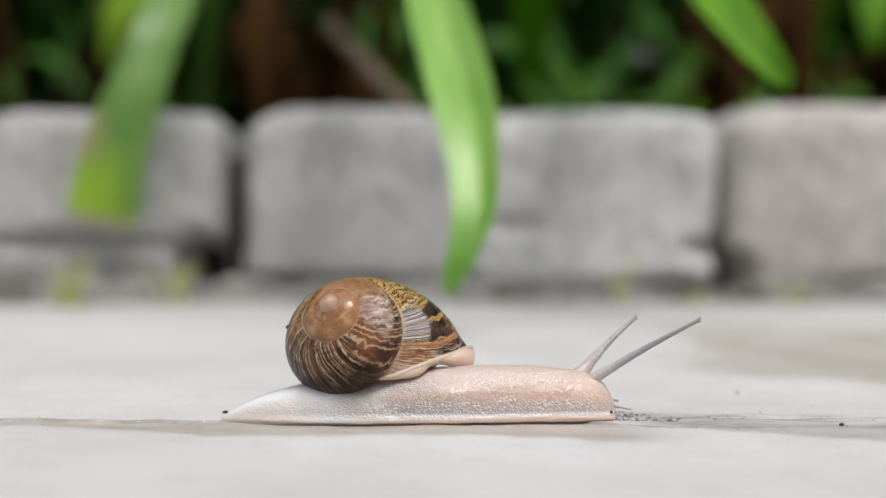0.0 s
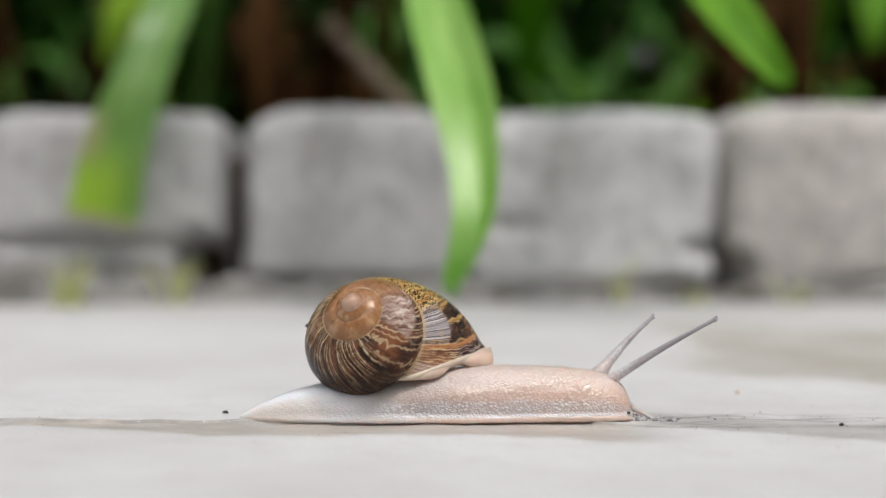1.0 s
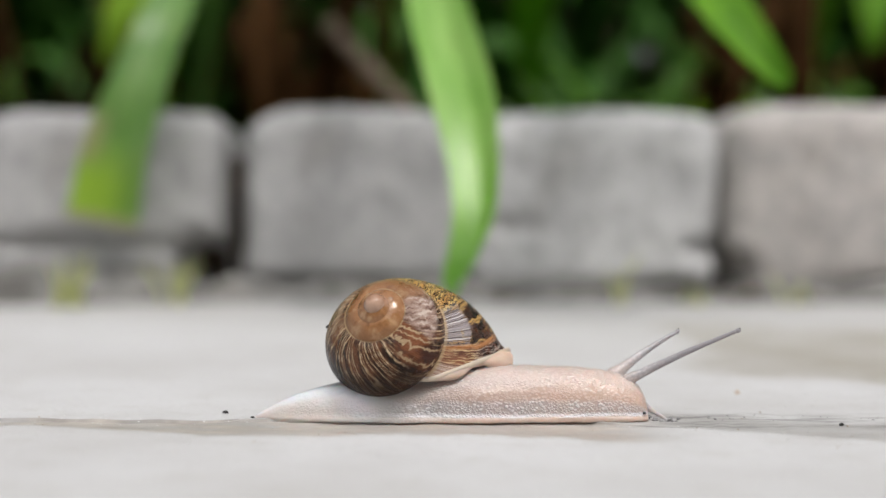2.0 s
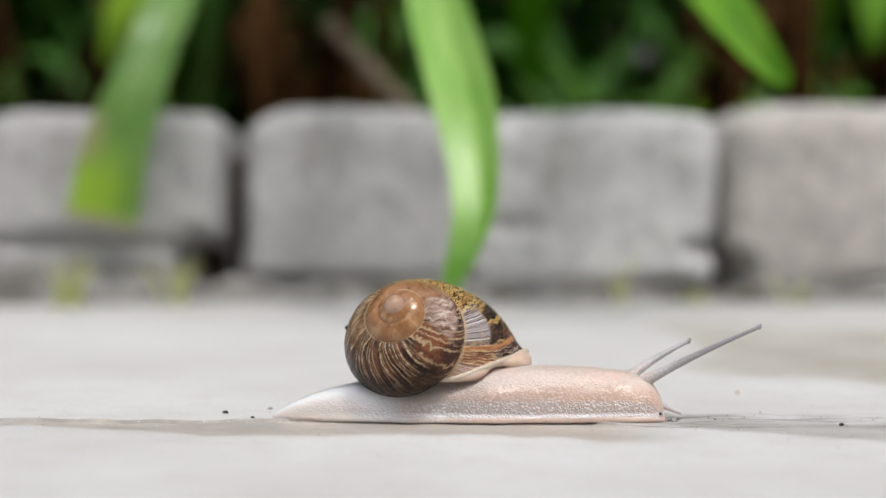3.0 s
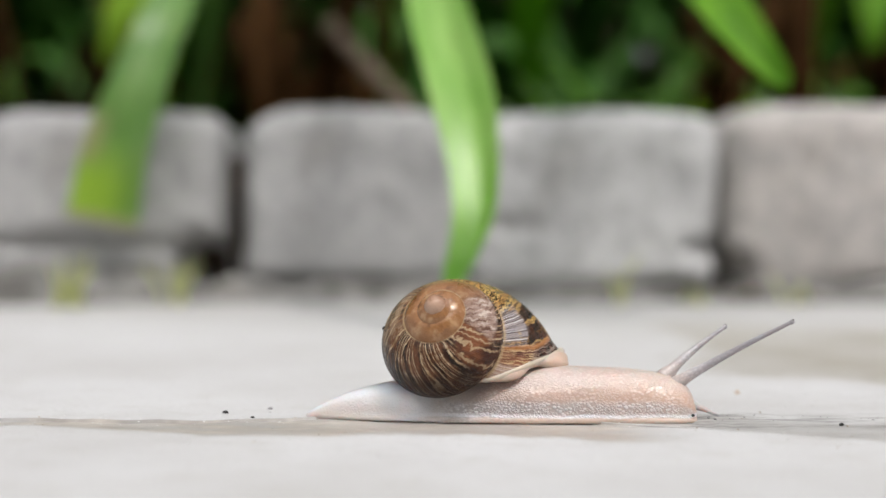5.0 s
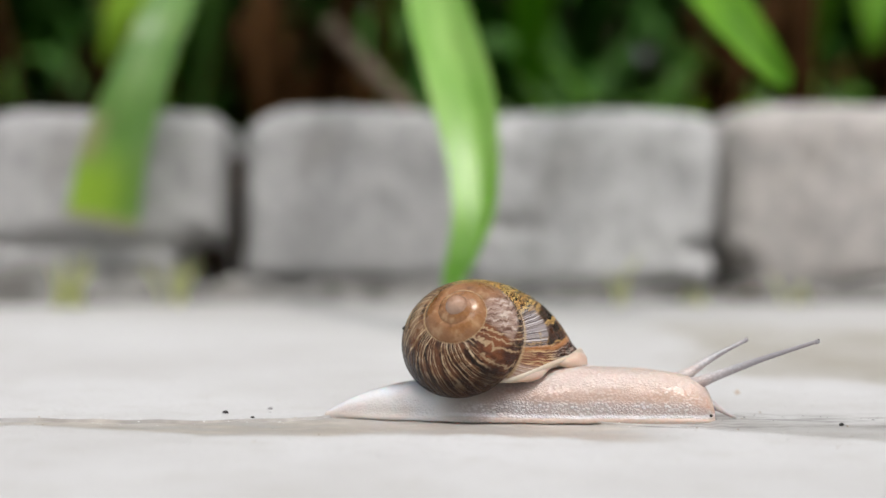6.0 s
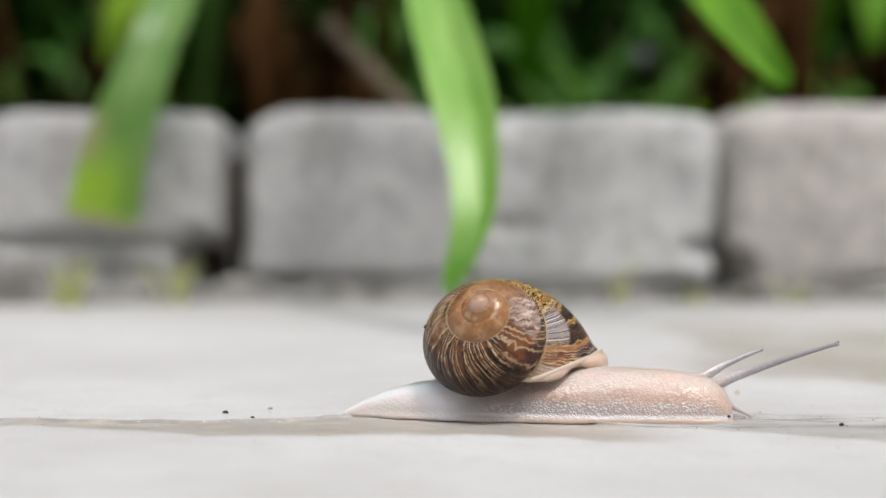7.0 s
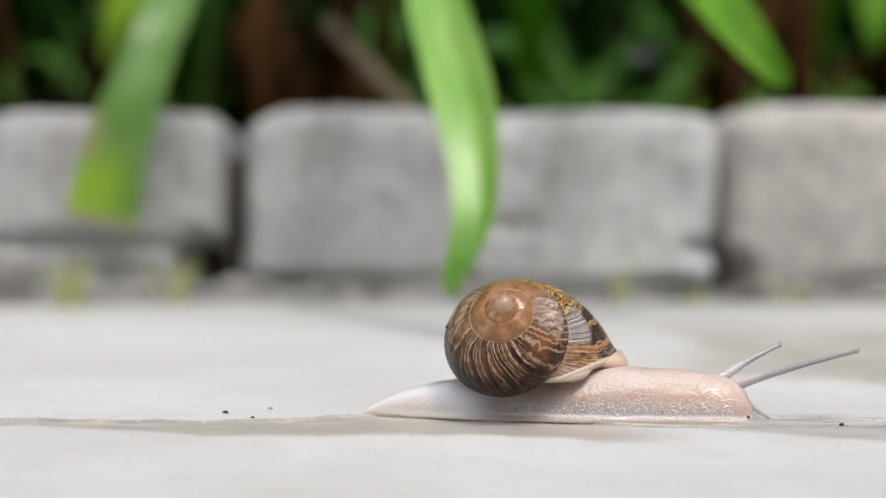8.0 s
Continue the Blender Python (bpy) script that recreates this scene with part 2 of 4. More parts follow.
    col = m.mix(m.math("MULTIPLY", rub_sheen, 0.92), col, m.ramp(wrinkle, (0.36, (0.17, 0.085, 0.06)), (0.50, (0.44, 0.30, 0.245)), (0.66, (0.74, 0.62, 0.54))))
    plain = m.span(u, -1.16, -1.20)
    col = m.mix(plain, col, m.ramp(patchy, (0.36, (0.20, 0.095, 0.052)), (0.52, (0.36, 0.19, 0.115)), (0.66, (0.60, 0.43, 0.32))))
    # newest half whorl: black and yellow flecks over the top
    fleck = m.ramp(stretched(230, 30, 6.0, 80, w, 2), (0.475, 0.0), (0.53, 1.0))
    dark = m.ramp(bands, (0.42, (0.012, 0.008, 0.006)), (0.58, (0.075, 0.034, 0.016)))
    crest = m.mix(m.math("MULTIPLY", fleck, 0.92), dark, m.mix(m.ramp(tone, (0.4, 0.0), (0.6, 1.0)), (0.72, 0.50, 0.18), (0.60, 0.34, 0.11)))
    col = m.mix(late, col, crest)
    # black blotches crossed by yellow lines
    cross = m.ramp(stretched(95, 5, 3.0, 20, w), (0.53, 0.0), (0.58, 1.0))
    blotch = both(m.span(w, -0.175, -0.15), m.span(v, 0.515, 0.485))
    col = m.mix(blotch, col, m.mix(m.math("MULTIPLY", cross, 0.9), m.ramp(patchy, (0.42, (0.010, 0.007, 0.006)), (0.62, (0.085, 0.034, 0.018))), (0.50, 0.31, 0.11)))
    # grey-blue ribs, their glint of the sky painted as pale colour
    ribs_at = stretched(260, 2.0, 2.0, 12, w)
    glint = both(m.span(w, -0.18, -0.145), m.span(m.math("ADD", v, m.math("MULTIPLY", m.math("SUBTRACT", patchy, 0.5), 0.16)), 0.490, 0.518), m.ramp(bands, (0.36, 0.45), (0.52, 1.0)))
    col = m.mix(m.math("MULTIPLY", glint, 0.92), col, m.ramp(ribs_at, (0.42, (0.05, 0.034, 0.034)), (0.50, (0.32, 0.285, 0.30)), (0.62, (0.72, 0.69, 0.71))))
    # last growth stop: an orange line, then russet with dense cream dashes
    last = m.span(w, -0.066, -0.052)
    dash = m.ramp(stretched(290, 16, 3.5, 30, w, 3), (0.50, 0.0), (0.57, 1.0))
    inner = m.span(v, 0.45, 0.50)
    ground = m.mix(inner, m.ramp(patchy, (0.42, (0.018, 0.009, 0.008)), (0.60, (0.10, 0.040, 0.026))), m.ramp(bands, (0.40, (0.13, 0.048, 0.030)), (0.60, (0.32, 0.14, 0.075))))
    newest = m.mix(both(dash, m.math("ADD", 0.35, m.math("MULTIPLY", inner, 0.4))), ground, m.mix(inner, (0.66, 0.56, 0.48), (0.64, 0.45, 0.24)))
    col = m.mix(last, col, newest)
    wobble = m.math("ADD", w, m.math("MULTIPLY", m.math("SUBTRACT", patchy, 0.5), 0.018))
    col = m.mix(m.math("MULTIPLY", within(wobble, -0.059, -0.050, 0.004), 0.85), col, (0.46, 0.20, 0.07))
    # pale strip next to the lip
    col = m.mix(m.math("MULTIPLY", m.span(wobble, -0.016, 0.000), 0.75), col, m.ramp(ribs_at, (0.40, (0.34, 0.20, 0.15)), (0.58, (0.66, 0.54, 0.46))))
    # plain early whorls and the pale tip
    early = m.span(m.math("SUBTRACT", u, m.math("MULTIPLY", v, 0.5)), -1.42, -1.56)
    spire = m.ramp(m.noise(m.coords((12, 6, 1), uv=True), 1.0, 4), (0.3, (0.17, 0.070, 0.024)), (0.5, (0.30, 0.14, 0.056)), (0.7, (0.46, 0.27, 0.14)))
    col = m.mix(early, col, spire)
    col = m.mix(m.span(u, -3.05, -3.15), col, m.ramp(worn, (0.35, (0.32, 0.17, 0.10)), (0.65, (0.50, 0.33, 0.24))))
    col = m.mix(m.math("MULTIPLY", m.ramp(worn, (0.54, 0.0), (0.74, 1.0)), 0.10), col, (0.34, 0.21, 0.14))
    # pale thread along the seam
    edge = m.math("ADD", 0.677, m.math("MULTIPLY", m.span(u, -0.75, -0.15), -0.097))
    gap = m.math("SUBTRACT", edge, v)
    seam = m.math("MULTIPLY", m.span(gap, -0.03, -0.004), m.span(gap, 0.016, 0.006))
    col = m.mix(both(seam, m.span(u, -1.45, -1.3), m.ramp(patchy, (0.38, 0.35), (0.56, 0.85))), col, (0.52, 0.37, 0.21))
    m.set(Base_Color=col, Roughness=m.ramp(worn, (0.3, 0.18), (0.7, 0.38)), Specular_IOR_Level=0.12, Coat_Weight=m.math("ADD", 0.25, m.math("MULTIPLY", m.span(u, -1.05, -1.3), 0.5)), Coat_Roughness=0.09)
    ribs = stretched(210, 1.5, 2.0, 12, w, 3)
    n = m.bump(m.math("MULTIPLY", ribs, m.span(u, -1.5, -1.1)), 0.0007, 0.85)
    n = m.bump(worn, 0.0010, 0.55, n)
    m.bump(m.noise(m.coords(), 700, 3, 0.6), 0.0003, 0.8, n)
    return m.m


def skin_mat():
    """uv: along the body from the tail, and height as a share of the body's top."""
    m = Mat("moist_skin")
    v, uv = m.coords(), m.coords(uv=True)
    x, z, h = m.axis(v, 0), m.axis(v, 2), m.axis(uv, 1)
    wob = m.math("SUBTRACT", m.noise(v, 130, 3), 0.5)
    hh = m.math("ADD", h, m.math("MULTIPLY", wob, 0.22))
    front = m.span(x, -0.014, 0.006)
    rear = m.span(x, -0.012, -0.020)
    # bluish white tail, grey middle darkened with the shell's shade, peach neck and head
    col = m.ramp(m.span(x, -0.036, 0.036), (0.0, (0.68, 0.64, 0.62)), (0.18, (0.74, 0.74, 0.77)), (0.32, (0.48, 0.45, 0.425)), (0.47, (0.29, 0.245, 0.23)), (0.69, (0.48, 0.385, 0.345)), (1.0, (0.54, 0.385, 0.305)))
    middle = m.math("MULTIPLY", m.span(hh, 0.34, 0.48), m.span(hh, 0.78, 0.60))
    col = m.mix(m.math("MULTIPLY", m.math("MULTIPLY", middle, front), 0.5), col, (0.52, 0.35, 0.265))
    # wet highlight along the top of the neck, put into the colour
    col = m.mix(m.math("MULTIPLY", m.math("MULTIPLY", m.span(hh, 0.62, 0.85), front), 0.55), col, (0.68, 0.575, 0.535))
    col = m.mix(m.math("MULTIPLY", m.math("MULTIPLY", m.span(hh, 0.55, 0.25), m.span(x, -0.014, -0.022)), 0.6), col, (0.66, 0.61, 0.57))
    # bluish highlight painted along the top of the tail
    col = m.mix(m.math("MULTIPLY", m.math("MULTIPLY", m.span(hh, 0.60, 0.85), m.span(x, -0.014, -0.020)), 0.6), col, (0.76, 0.79, 0.85))
    # grey flank below, covered with pale grains
    warp = m.t.nodes.new("ShaderNodeMix")
    warp.data_type = "VECTOR"
    tex = m.node("ShaderNodeTexNoise", Scale=420.0, Detail=2.0)
    m.link(v, tex.inputs["Vector"])
    warp.inputs[0].default_value = 0.0006
    m.link(v, warp.inputs[4])
    m.link(tex.outputs["Color"], warp.inputs[5])
    stretch = m.node("ShaderNodeMapping", Scale=(0.75, 1.0, 1.0))
    m.link(warp.outputs[1], stretch.inputs["Vector"])
    grains = m.cells(stretch.outputs["Vector"], 2000)
    fine = m.ramp(m.cells(stretch.outputs["Vector"], 3300), (0.20, 0.8), (0.70, 0.0))
    knob = m.mix(m.ramp(m.noise(v, 330, 2), (0.42, 0.0), (0.58, 1.0)), m.ramp(grains, (0.20, 1.0), (0.68, 0.0)), fine)
    flank = m.math("MULTIPLY", m.span(hh, 0.48, 0.34), m.span(x, -0.017, -0.006))
    col = m.mix(m.math("MULTIPLY", flank, 0.52), col, (0.43, 0.405, 0.41))
    patch = m.ramp(m.noise(v, 230, 2), (0.38, 0.55), (0.54, 1.0))
    col = m.mix(m.math("MULTIPLY", m.math("MULTIPLY", flank, knob), m.math("MULTIPLY", patch, 0.62)), col, (0.78, 0.76, 0.78))
    above = m.math("MULTIPLY", m.math("MULTIPLY", front, knob), m.math("SUBTRACT", 1.0, flank))
    col = m.mix(m.math("MULTIPLY", above, 0.45), col, (0.72, 0.62, 0.575))
    col = m.mix(m.math("MULTIPLY", m.math("MULTIPLY", m.ramp(grains, (0.45, 0.0), (0.75, 1.0)), front), 0.16), col, (0.48, 0.36, 0.31))
    # peach edge of the sole, and above it a painted pale line of highlight
    low = m.math("ADD", z, m.math("MULTIPLY", wob, 0.0010))
    fringe = m.math("MULTIPLY", m.span(low, 0.0010, 0.0005), m.math("ADD", 0.25, m.math("MULTIPLY", front, 0.75)))
    col = m.mix(m.math("MULTIPLY", fringe, 0.75), col, (0.62, 0.45, 0.36))
    hem_glint = m.math("MULTIPLY", m.math("MULTIPLY", m.span(low, 0.0007, 0.0010), m.span(low, 0.0016, 0.0012)), m.span(x, -0.018, -0.006))
    col = m.mix(m.math("MULTIPLY", hem_glint, 0.7), col, (0.74, 0.72, 0.745))
    m.set(Base_Color=col, Roughness=0.31, Subsurface_Weight=0.5, Subsurface_Radius=(1.0, 0.55, 0.4), Subsurface_Scale=0.0018,
          Specular_IOR_Level=0.5, Coat_Weight=m.math("ADD", 0.25, m.math("MULTIPLY", rear, 0.4)), Coat_Roughness=0.12)
    bead = m.math("MULTIPLY", knob, m.math("MULTIPLY", m.math("SUBTRACT", 1.0, m.math("MULTIPLY", rear, 0.55)), m.math("SUBTRACT", 1.0, fringe)))
    n = m.bump(m.math("MULTIPLY", bead, m.math("SUBTRACT", 1.0, m.math("MULTIPLY", m.math("MULTIPLY", middle, front), 0.65))), 0.00016, 0.6)
    m.bump(m.noise(m.coords((1.1, 1, 0.9)), 1100, 4, 0.6), 0.00025, 0.22, n)
    return m.m


def stalk_mat():
    m = Mat("grey_tentacle")
    v = m.coords()
    x = m.axis(v, 0)
    g = m.cells(m.coords((0.6, 1, 1)), 2200)
    col = m.ramp(m.span(x, 0.0, 0.018), (0.0, (0.58, 0.50, 0.47)), (0.22, (0.55, 0.53, 0.54)), (0.5, (0.40, 0.39, 0.405)), (1.0, (0.32, 0.31, 0.33)))
    col = m.mix(m.math("MULTIPLY", m.ramp(g, (0.2, 0.0), (0.6, 1.0)), 0.3), col, (0.24, 0.22, 0.23))
    m.set(Base_Color=col, Roughness=0.3, Subsurface_Weight=0.6, Subsurface_Radius=(1, 0.8, 0.75), Subsurface_Scale=0.0015, Coat_Weight=0.25)
    m.bump(g, 0.00012, 0.4)
    return m.m


def plain_mat(name, color, rough=0.6, vary=0.25, scale=400, sss=0.0):
    m = Mat(name)
    n = m.noise(m.coords(), scale, 4, 0.6)
    col = m.mix(m.math("MULTIPLY", n, vary * 2), color, tuple(c * 0.45 for c in color))
    m.set(Base_Color=col, Roughness=rough)
    if sss:
        m.set(Subsurface_Weight=sss, Subsurface_Radius=(1, 0.5, 0.3), Subsurface_Scale=0.002)
    m.bump(n, 0.3 / scale, 0.5)
    return m.m


CONCRETE, SOIL = concrete_mat(), soil_mat()
STONE = stone_mat("grey_granite", (0.36, 0.35, 0.34))
PALE_STONE = stone_mat("pale_granite", (0.84, 0.84, 0.83))
WARM_STONE = stone_mat("tan_granite", (0.62, 0.53, 0.46))
SHELL, SKIN, STALK = shell_mat(), skin_mat(), stalk_mat()
LIP = plain_mat("cream_lip", (0.62, 0.51, 0.41), 0.35, 0.15, 900, 0.3)
MANTLE = plain_mat("pale_mantle", (0.68, 0.50, 0.40), 0.3, 0.12, 700, 0.5)
FEELER = plain_mat("grey_feeler", (0.56, 0.53, 0.53), 0.3, 0.2, 2500, 0.4)
EYE_DARK = plain_mat("eye_grey", (0.16, 0.14, 0.14), 0.2, 0.2, 3000)
GREEN = leaf_mat("fresh_green_leaf", (0.19, 0.45, 0.03), (0.43, 0.69, 0.18), 0.34, 0.38, 0.3, 1.0, tip=(0.12, 0.33, 0.015))
OLD_GREEN = leaf_mat("dull_green_leaf", (0.13, 0.30, 0.045), (0.27, 0.46, 0.14), 0.36, 0.45, 0.9, 0.7, True)
DEEP_GREEN = leaf_mat("deep_green_leaf", (0.022, 0.070, 0.009), (0.06, 0.17, 0.02), 0.55, 0.25, 0.0, 0.2)
MID_GREEN = leaf_mat("mid_green_leaf", (0.06, 0.17, 0.012), (0.13, 0.30, 0.03), 0.35, 0.35)
DROOP_GREEN = leaf_mat("drooping_green_leaf", (0.09, 0.26, 0.010), (0.19, 0.42, 0.025), 0.55, 0.40, 0.0, 0.25)
LIME = leaf_mat("yellow_green_leaf", (0.14, 0.30, 0.015), (0.28, 0.44, 0.03), 0.7, 0.35, 0.0, 0.2)
BROWN_LEAF = leaf_mat("withered_brown_leaf", (0.042, 0.019, 0.006), (0.085, 0.040, 0.012), 0.8, 0.12, 0.0, 0.08)
GRASS = leaf_mat("sprout_green", (0.66, 0.72, 0.28), (0.80, 0.82, 0.45), 0.5, 0.5)
TWIG = plain_mat("dry_twig", (0.15, 0.11, 0.075), 0.9, 0.3, 200)
DIRT = dirt_mat()
PLASTER = plain_mat("wall_render", (0.24, 0.21, 0.18), 0.9, 0.2, 25)
CRUMB = plain_mat("grey_crumb", (0.56, 0.55, 0.55), 0.7, 0.4, 1500)
DARK_CRUMB = plain_mat("dark_grey_crumb", (0.30, 0.29, 0.295), 0.7, 0.4, 1500)
PELLET = plain_mat("black_pellet", (0.03, 0.028, 0.026), 0.6, 0.3, 2000)
SAND = plain_mat("pale_sand", (0.46, 0.40, 0.33), 0.8, 0.25, 1500)
PALE_GRIT = plain_mat("pale_grit", (0.72, 0.71, 0.70), 0.5, 0.2, 1500)
GRIT = plain_mat("tan_grit", (0.55, 0.36, 0.2), 0.8, 0.25, 1500)


# ---- helpers for meshes ----
def mesh_from(name, verts, faces, uvs=None):
    me = bpy.data.meshes.new(name)
    me.from_pydata([tuple(map(float, v)) for v in verts], [], faces)
    if uvs is not None:
        layer = me.uv_layers.new(name="UVMap")
        k = 0
        for face_uv in uvs:
            for c in face_uv:
                layer.data[k].uv = c
                k += 1
    me.polygons.foreach_set("use_smooth", [True] * len(me.polygons))
    me.update()
    return me


def piece(name, me, material, parent=None, label=""):
    me.materials.append(material)
    ob = new(name, me)
    if parent is not None:
        ob.parent = parent
    if label:
        ob["label"] = label
    return ob


def grid_faces(n, m, wrap=False):
    """Quads of n rows of m points; wrap closes each row."""
    last = m if wrap else m - 1
    return [(i * m + j, i * m + (j + 1) % m, (i + 1) * m + (j + 1) % m, (i + 1) * m + j) for i in range(n - 1) for j in range(last)]


def curve_points(ctrl, n):
    """n points on a smooth curve through the control points."""
    c = [Vector(p) for p in ctrl]
    c = [c[0] * 2 - c[1]] + c + [c[-1] * 2 - c[-2]]
    out, spans = [], len(c) - 3
    for i in range(n):
        s = i / (n - 1) * spans
        k = min(int(s), spans - 1)
        t = s - k
        p0, p1, p2, p3 = c[k:k + 4]
        out.append(0.5 * (2 * p1 + (p2 - p0) * t + (2 * p0 - 5 * p1 + 4 * p2 - p3) * t * t + (3 * p1 - p0 - 3 * p2 + p3) * t ** 3))
    return out


def rough_block(w, d, h, cuts, bulge, rough, seed, round_r, crown=0.0, bites=()):
    """A hewn block with rounded arrises and an uneven face; base at z = 0."""
    bm = bmesh.new()
    bmesh.ops.create_cube(bm, size=1.0)
    bmesh.ops.subdivide_edges(bm, edges=bm.edges[:], cuts=cuts, use_grid_fill=True)
    half = Vector((w / 2, d / 2, h / 2))
    core = half - Vector((round_r,) * 3)
    for v in bm.verts:
        p = Vector((v.co.x * w, v.co.y * d, v.co.z * h))
        q = Vector([max(-c, min(c, a)) for a, c in zip(p, core)])
        off = p - q
        if off.length > 1e-9:
            p = q + off.normalized() * round_r
        n = noise.noise_vector(p * 22 + Vector((seed * 7.3, 0, 0))) * bulge + noise.noise_vector(p * 90 + Vector((0, seed * 3.1, 0))) * rough
        lift = crown * (1 - (2 * p.x / w) ** 2) * max(0.0, p.z / h + 0.5)
        v.co = p + n + Vector((0, 0, h / 2 + lift))
        for bx, bz, rx, rz, deep in bites:
            near = 1 - ((v.co.x - bx) / rx) ** 2 - ((v.co.z - bz) / rz) ** 2
            if near > 0 and p.y < 0:
                v.co.y += deep * near * near * (3 - 2 * near)
    me = bpy.data.meshes.new("stone")
    bm.to_mesh(me)
    bm.free()
    me.polygons.foreach_set("use_smooth", [True] * len(me.polygons))
    return me


def strap_leaf_data(ctrl, width, n=40, across=9, fold=0.25, thick=0.0007, blunt=0.0, twist=0.0, slim=0.0, side=Vector((1, 0, 0)), verts=None, faces=None, uvs=None):
    """Adds a strap-shaped leaf with a channelled cross-section and real thickness."""
    verts = [] if verts is None else verts
    faces = [] if faces is None else faces
    uvs = [] if uvs is None else uvs
    pts = curve_points(ctrl, n)
    run = [0.0]
    for a, b in zip(pts, pts[1:]):
        run.append(run[-1] + (b - a).length)
    length = run[-1]
    base = len(verts)
    for i, p in enumerate(pts):
        t = i / (n - 1)
        tan = (pts[min(i + 1, n - 1)] - pts[max(i - 1, 0)]).normalized()
        s = side - tan * side.dot(tan)
        s = s.normalized() if s.length > 1e-6 else Vector((1, 0, 0))
        s = Matrix.Rotation(twist * t, 3, tan) @ s
        nrm = s.cross(tan).normalized()
        taper = min(1.0, 0.35 + run[i] / length * 2.2)
        tip = ((length - run[i]) / (width * 3.0)) ** 0.45
        wv = width * taper * min(1.0, max(tip, blunt)) * (1 + 0.03 * math.sin(9 * t + base)) * (1 - slim * (1 - t))
        for top in (0, 1):
            for j in range(across):
                a = 2 * j / (across - 1) - 1
                edge = 1 - abs(a) ** 6
                up = fold * width * (abs(a) ** 1.6) * 0.5 + (thick * edge * (1 if top else -1)) / 2
                verts.append(p + s * (a * wv / 2) + nrm * up)
    row = 2 * across
    for i in range(n - 1):
        for top in (0, 1):
            for j in range(across - 1):
                a = base + i * row + top * across + j
                quad = (a, a + 1, a + 1 + row, a + row)
                u0, u1, v0, v1 = j / (across - 1), (j + 1) / (across - 1), i / (n - 1), (i + 1) / (n - 1)
                cu = ((u0, v0), (u1, v0), (u1, v1), (u0, v1))
                faces.append(quad if top else quad[::-1])
                uvs.append(cu if top else cu[::-1])
    return verts, faces, uvs


def strap_leaf(name, ctrl, width, material, parent=None, **kw):
    return piece(name, mesh_from(name, *strap_leaf_data(ctrl, width, **kw)), material, parent)


def tube_data(pts, radii, around=10, verts=None, faces=None):
    verts = [] if verts is None else verts
    faces = [] if faces is None else faces
    base = len(verts)
    for i, p in enumerate(pts):
        tan = (pts[min(i + 1, len(pts) - 1)] - pts[max(i - 1, 0)]).normalized()
        ref = Vector((0.13, 0.9, 0.2))
        a = (ref - tan * ref.dot(tan)).normalized()
        b = tan.cross(a)
        for j in range(around):
            w = 2 * math.pi * j / around
            verts.append(p + (a * math.cos(w) + b * math.sin(w)) * radii[i])
    faces += [tuple(base + k for k in f) for f in grid_faces(len(pts), around, True)]
    faces.append(tuple(base + k for k in range(around))[::-1])
    faces.append(tuple(base + (len(pts) - 1) * around + k for k in range(around)))
    return verts, faces


def pebble(size, seed, squash=0.7, lumps=0.35):
    bm = bmesh.new()
    bmesh.ops.create_icosphere(bm, subdivisions=2, radius=0.5)
    for v in bm.verts:
        k = 1 + lumps * noise.noise(v.co * 2.2 + Vector((seed * 5.7, seed, 0)))
        v.co = Vector((v.co.x * k, v.co.y * k * 0.9, max(v.co.z * k * squash, -0.25 * squash))) * size
    low = min(v.co.z for v in bm.verts)
    for v in bm.verts:
        v.co.z -= low
    me = bpy.data.meshes.new("pebble")
    bm.to_mesh(me)
    bm.free()
    me.polygons.foreach_set("use_smooth", [True] * len(me.polygons))
    return me


# ---- ground ----
def channel(x):
    """The crack along which the snail crawls."""
    fall = max(0.0, 1 - max(0.0, abs(x) - 0.10) / 0.1)
    bend = -0.0265 * min(1.0, max(0.0, (x - 0.022) / 0.050)) ** 0.95
    swing = max(0.0, 1 - ((x + 0.006) / 0.034) ** 2)
    bend += 0.0085 * swing * swing
    return 0.0016 + fall * (0.0011 * math.sin(x * 45 + 0.9) * (1 if x < 0.03 else 0.5) + bend + 0.0007 * noise.noise(Vector((x * 160, 0.5, 0))))


def ground_z(x, y, across=None):
    """Height of the paving; across is the distance from the crack."""
    if across is None:
        across = y - channel(x)
    z = 0.0007 * noise.noise(Vector((x * 14, y * 14, 0.3))) + 0.00022 * noise.noise(Vector((x * 120, y * 120, 2.0)))
    r = min(1.0, max(0.0, (x - 0.024) / 0.022))
    r = r * r * (3 - 2 * r)
    ragged = 0.0025 * noise.noise(Vector((x * 30, 3.0, 0)))
    reach = 0.009 + 0.014 * min(1.0, max(0.0, (x + 0.075) / 0.063))
    west = min(1.0, max(0.0, -across / 0.00035)) * min(1.0, max(0.0, (across + reach + ragged) / 0.007))
    east = min(1.0, max(0.0, across / 0.00035)) * min(1.0, max(0.0, (0.0180 + ragged - across) / 0.009))
    inside = west * (1 - r) + east * r
    rough = inside * (0.00014 + 0.00010 * r) * noise.noise(Vector((x * 420, y * 260, 1.0)))
    lip = 0.00020 * math.exp(-(across / 0.0012) ** 2) * (0.6 + 0.8 * noise.noise(Vector((x * 90, 8.0, 0)))) if across > 0 else 0.0
    calm = math.exp(-((x - 0.030) / 0.022) ** 2 - (y / 0.022) ** 2)
    z = z * (1 - 0.8 * calm) - 0.0003 * calm
    return z * min(1.0, 0.06 / (abs(x) + abs(y) + 0.001) + 0.4) - 0.00040 * inside + rough + lip * (1 - r)


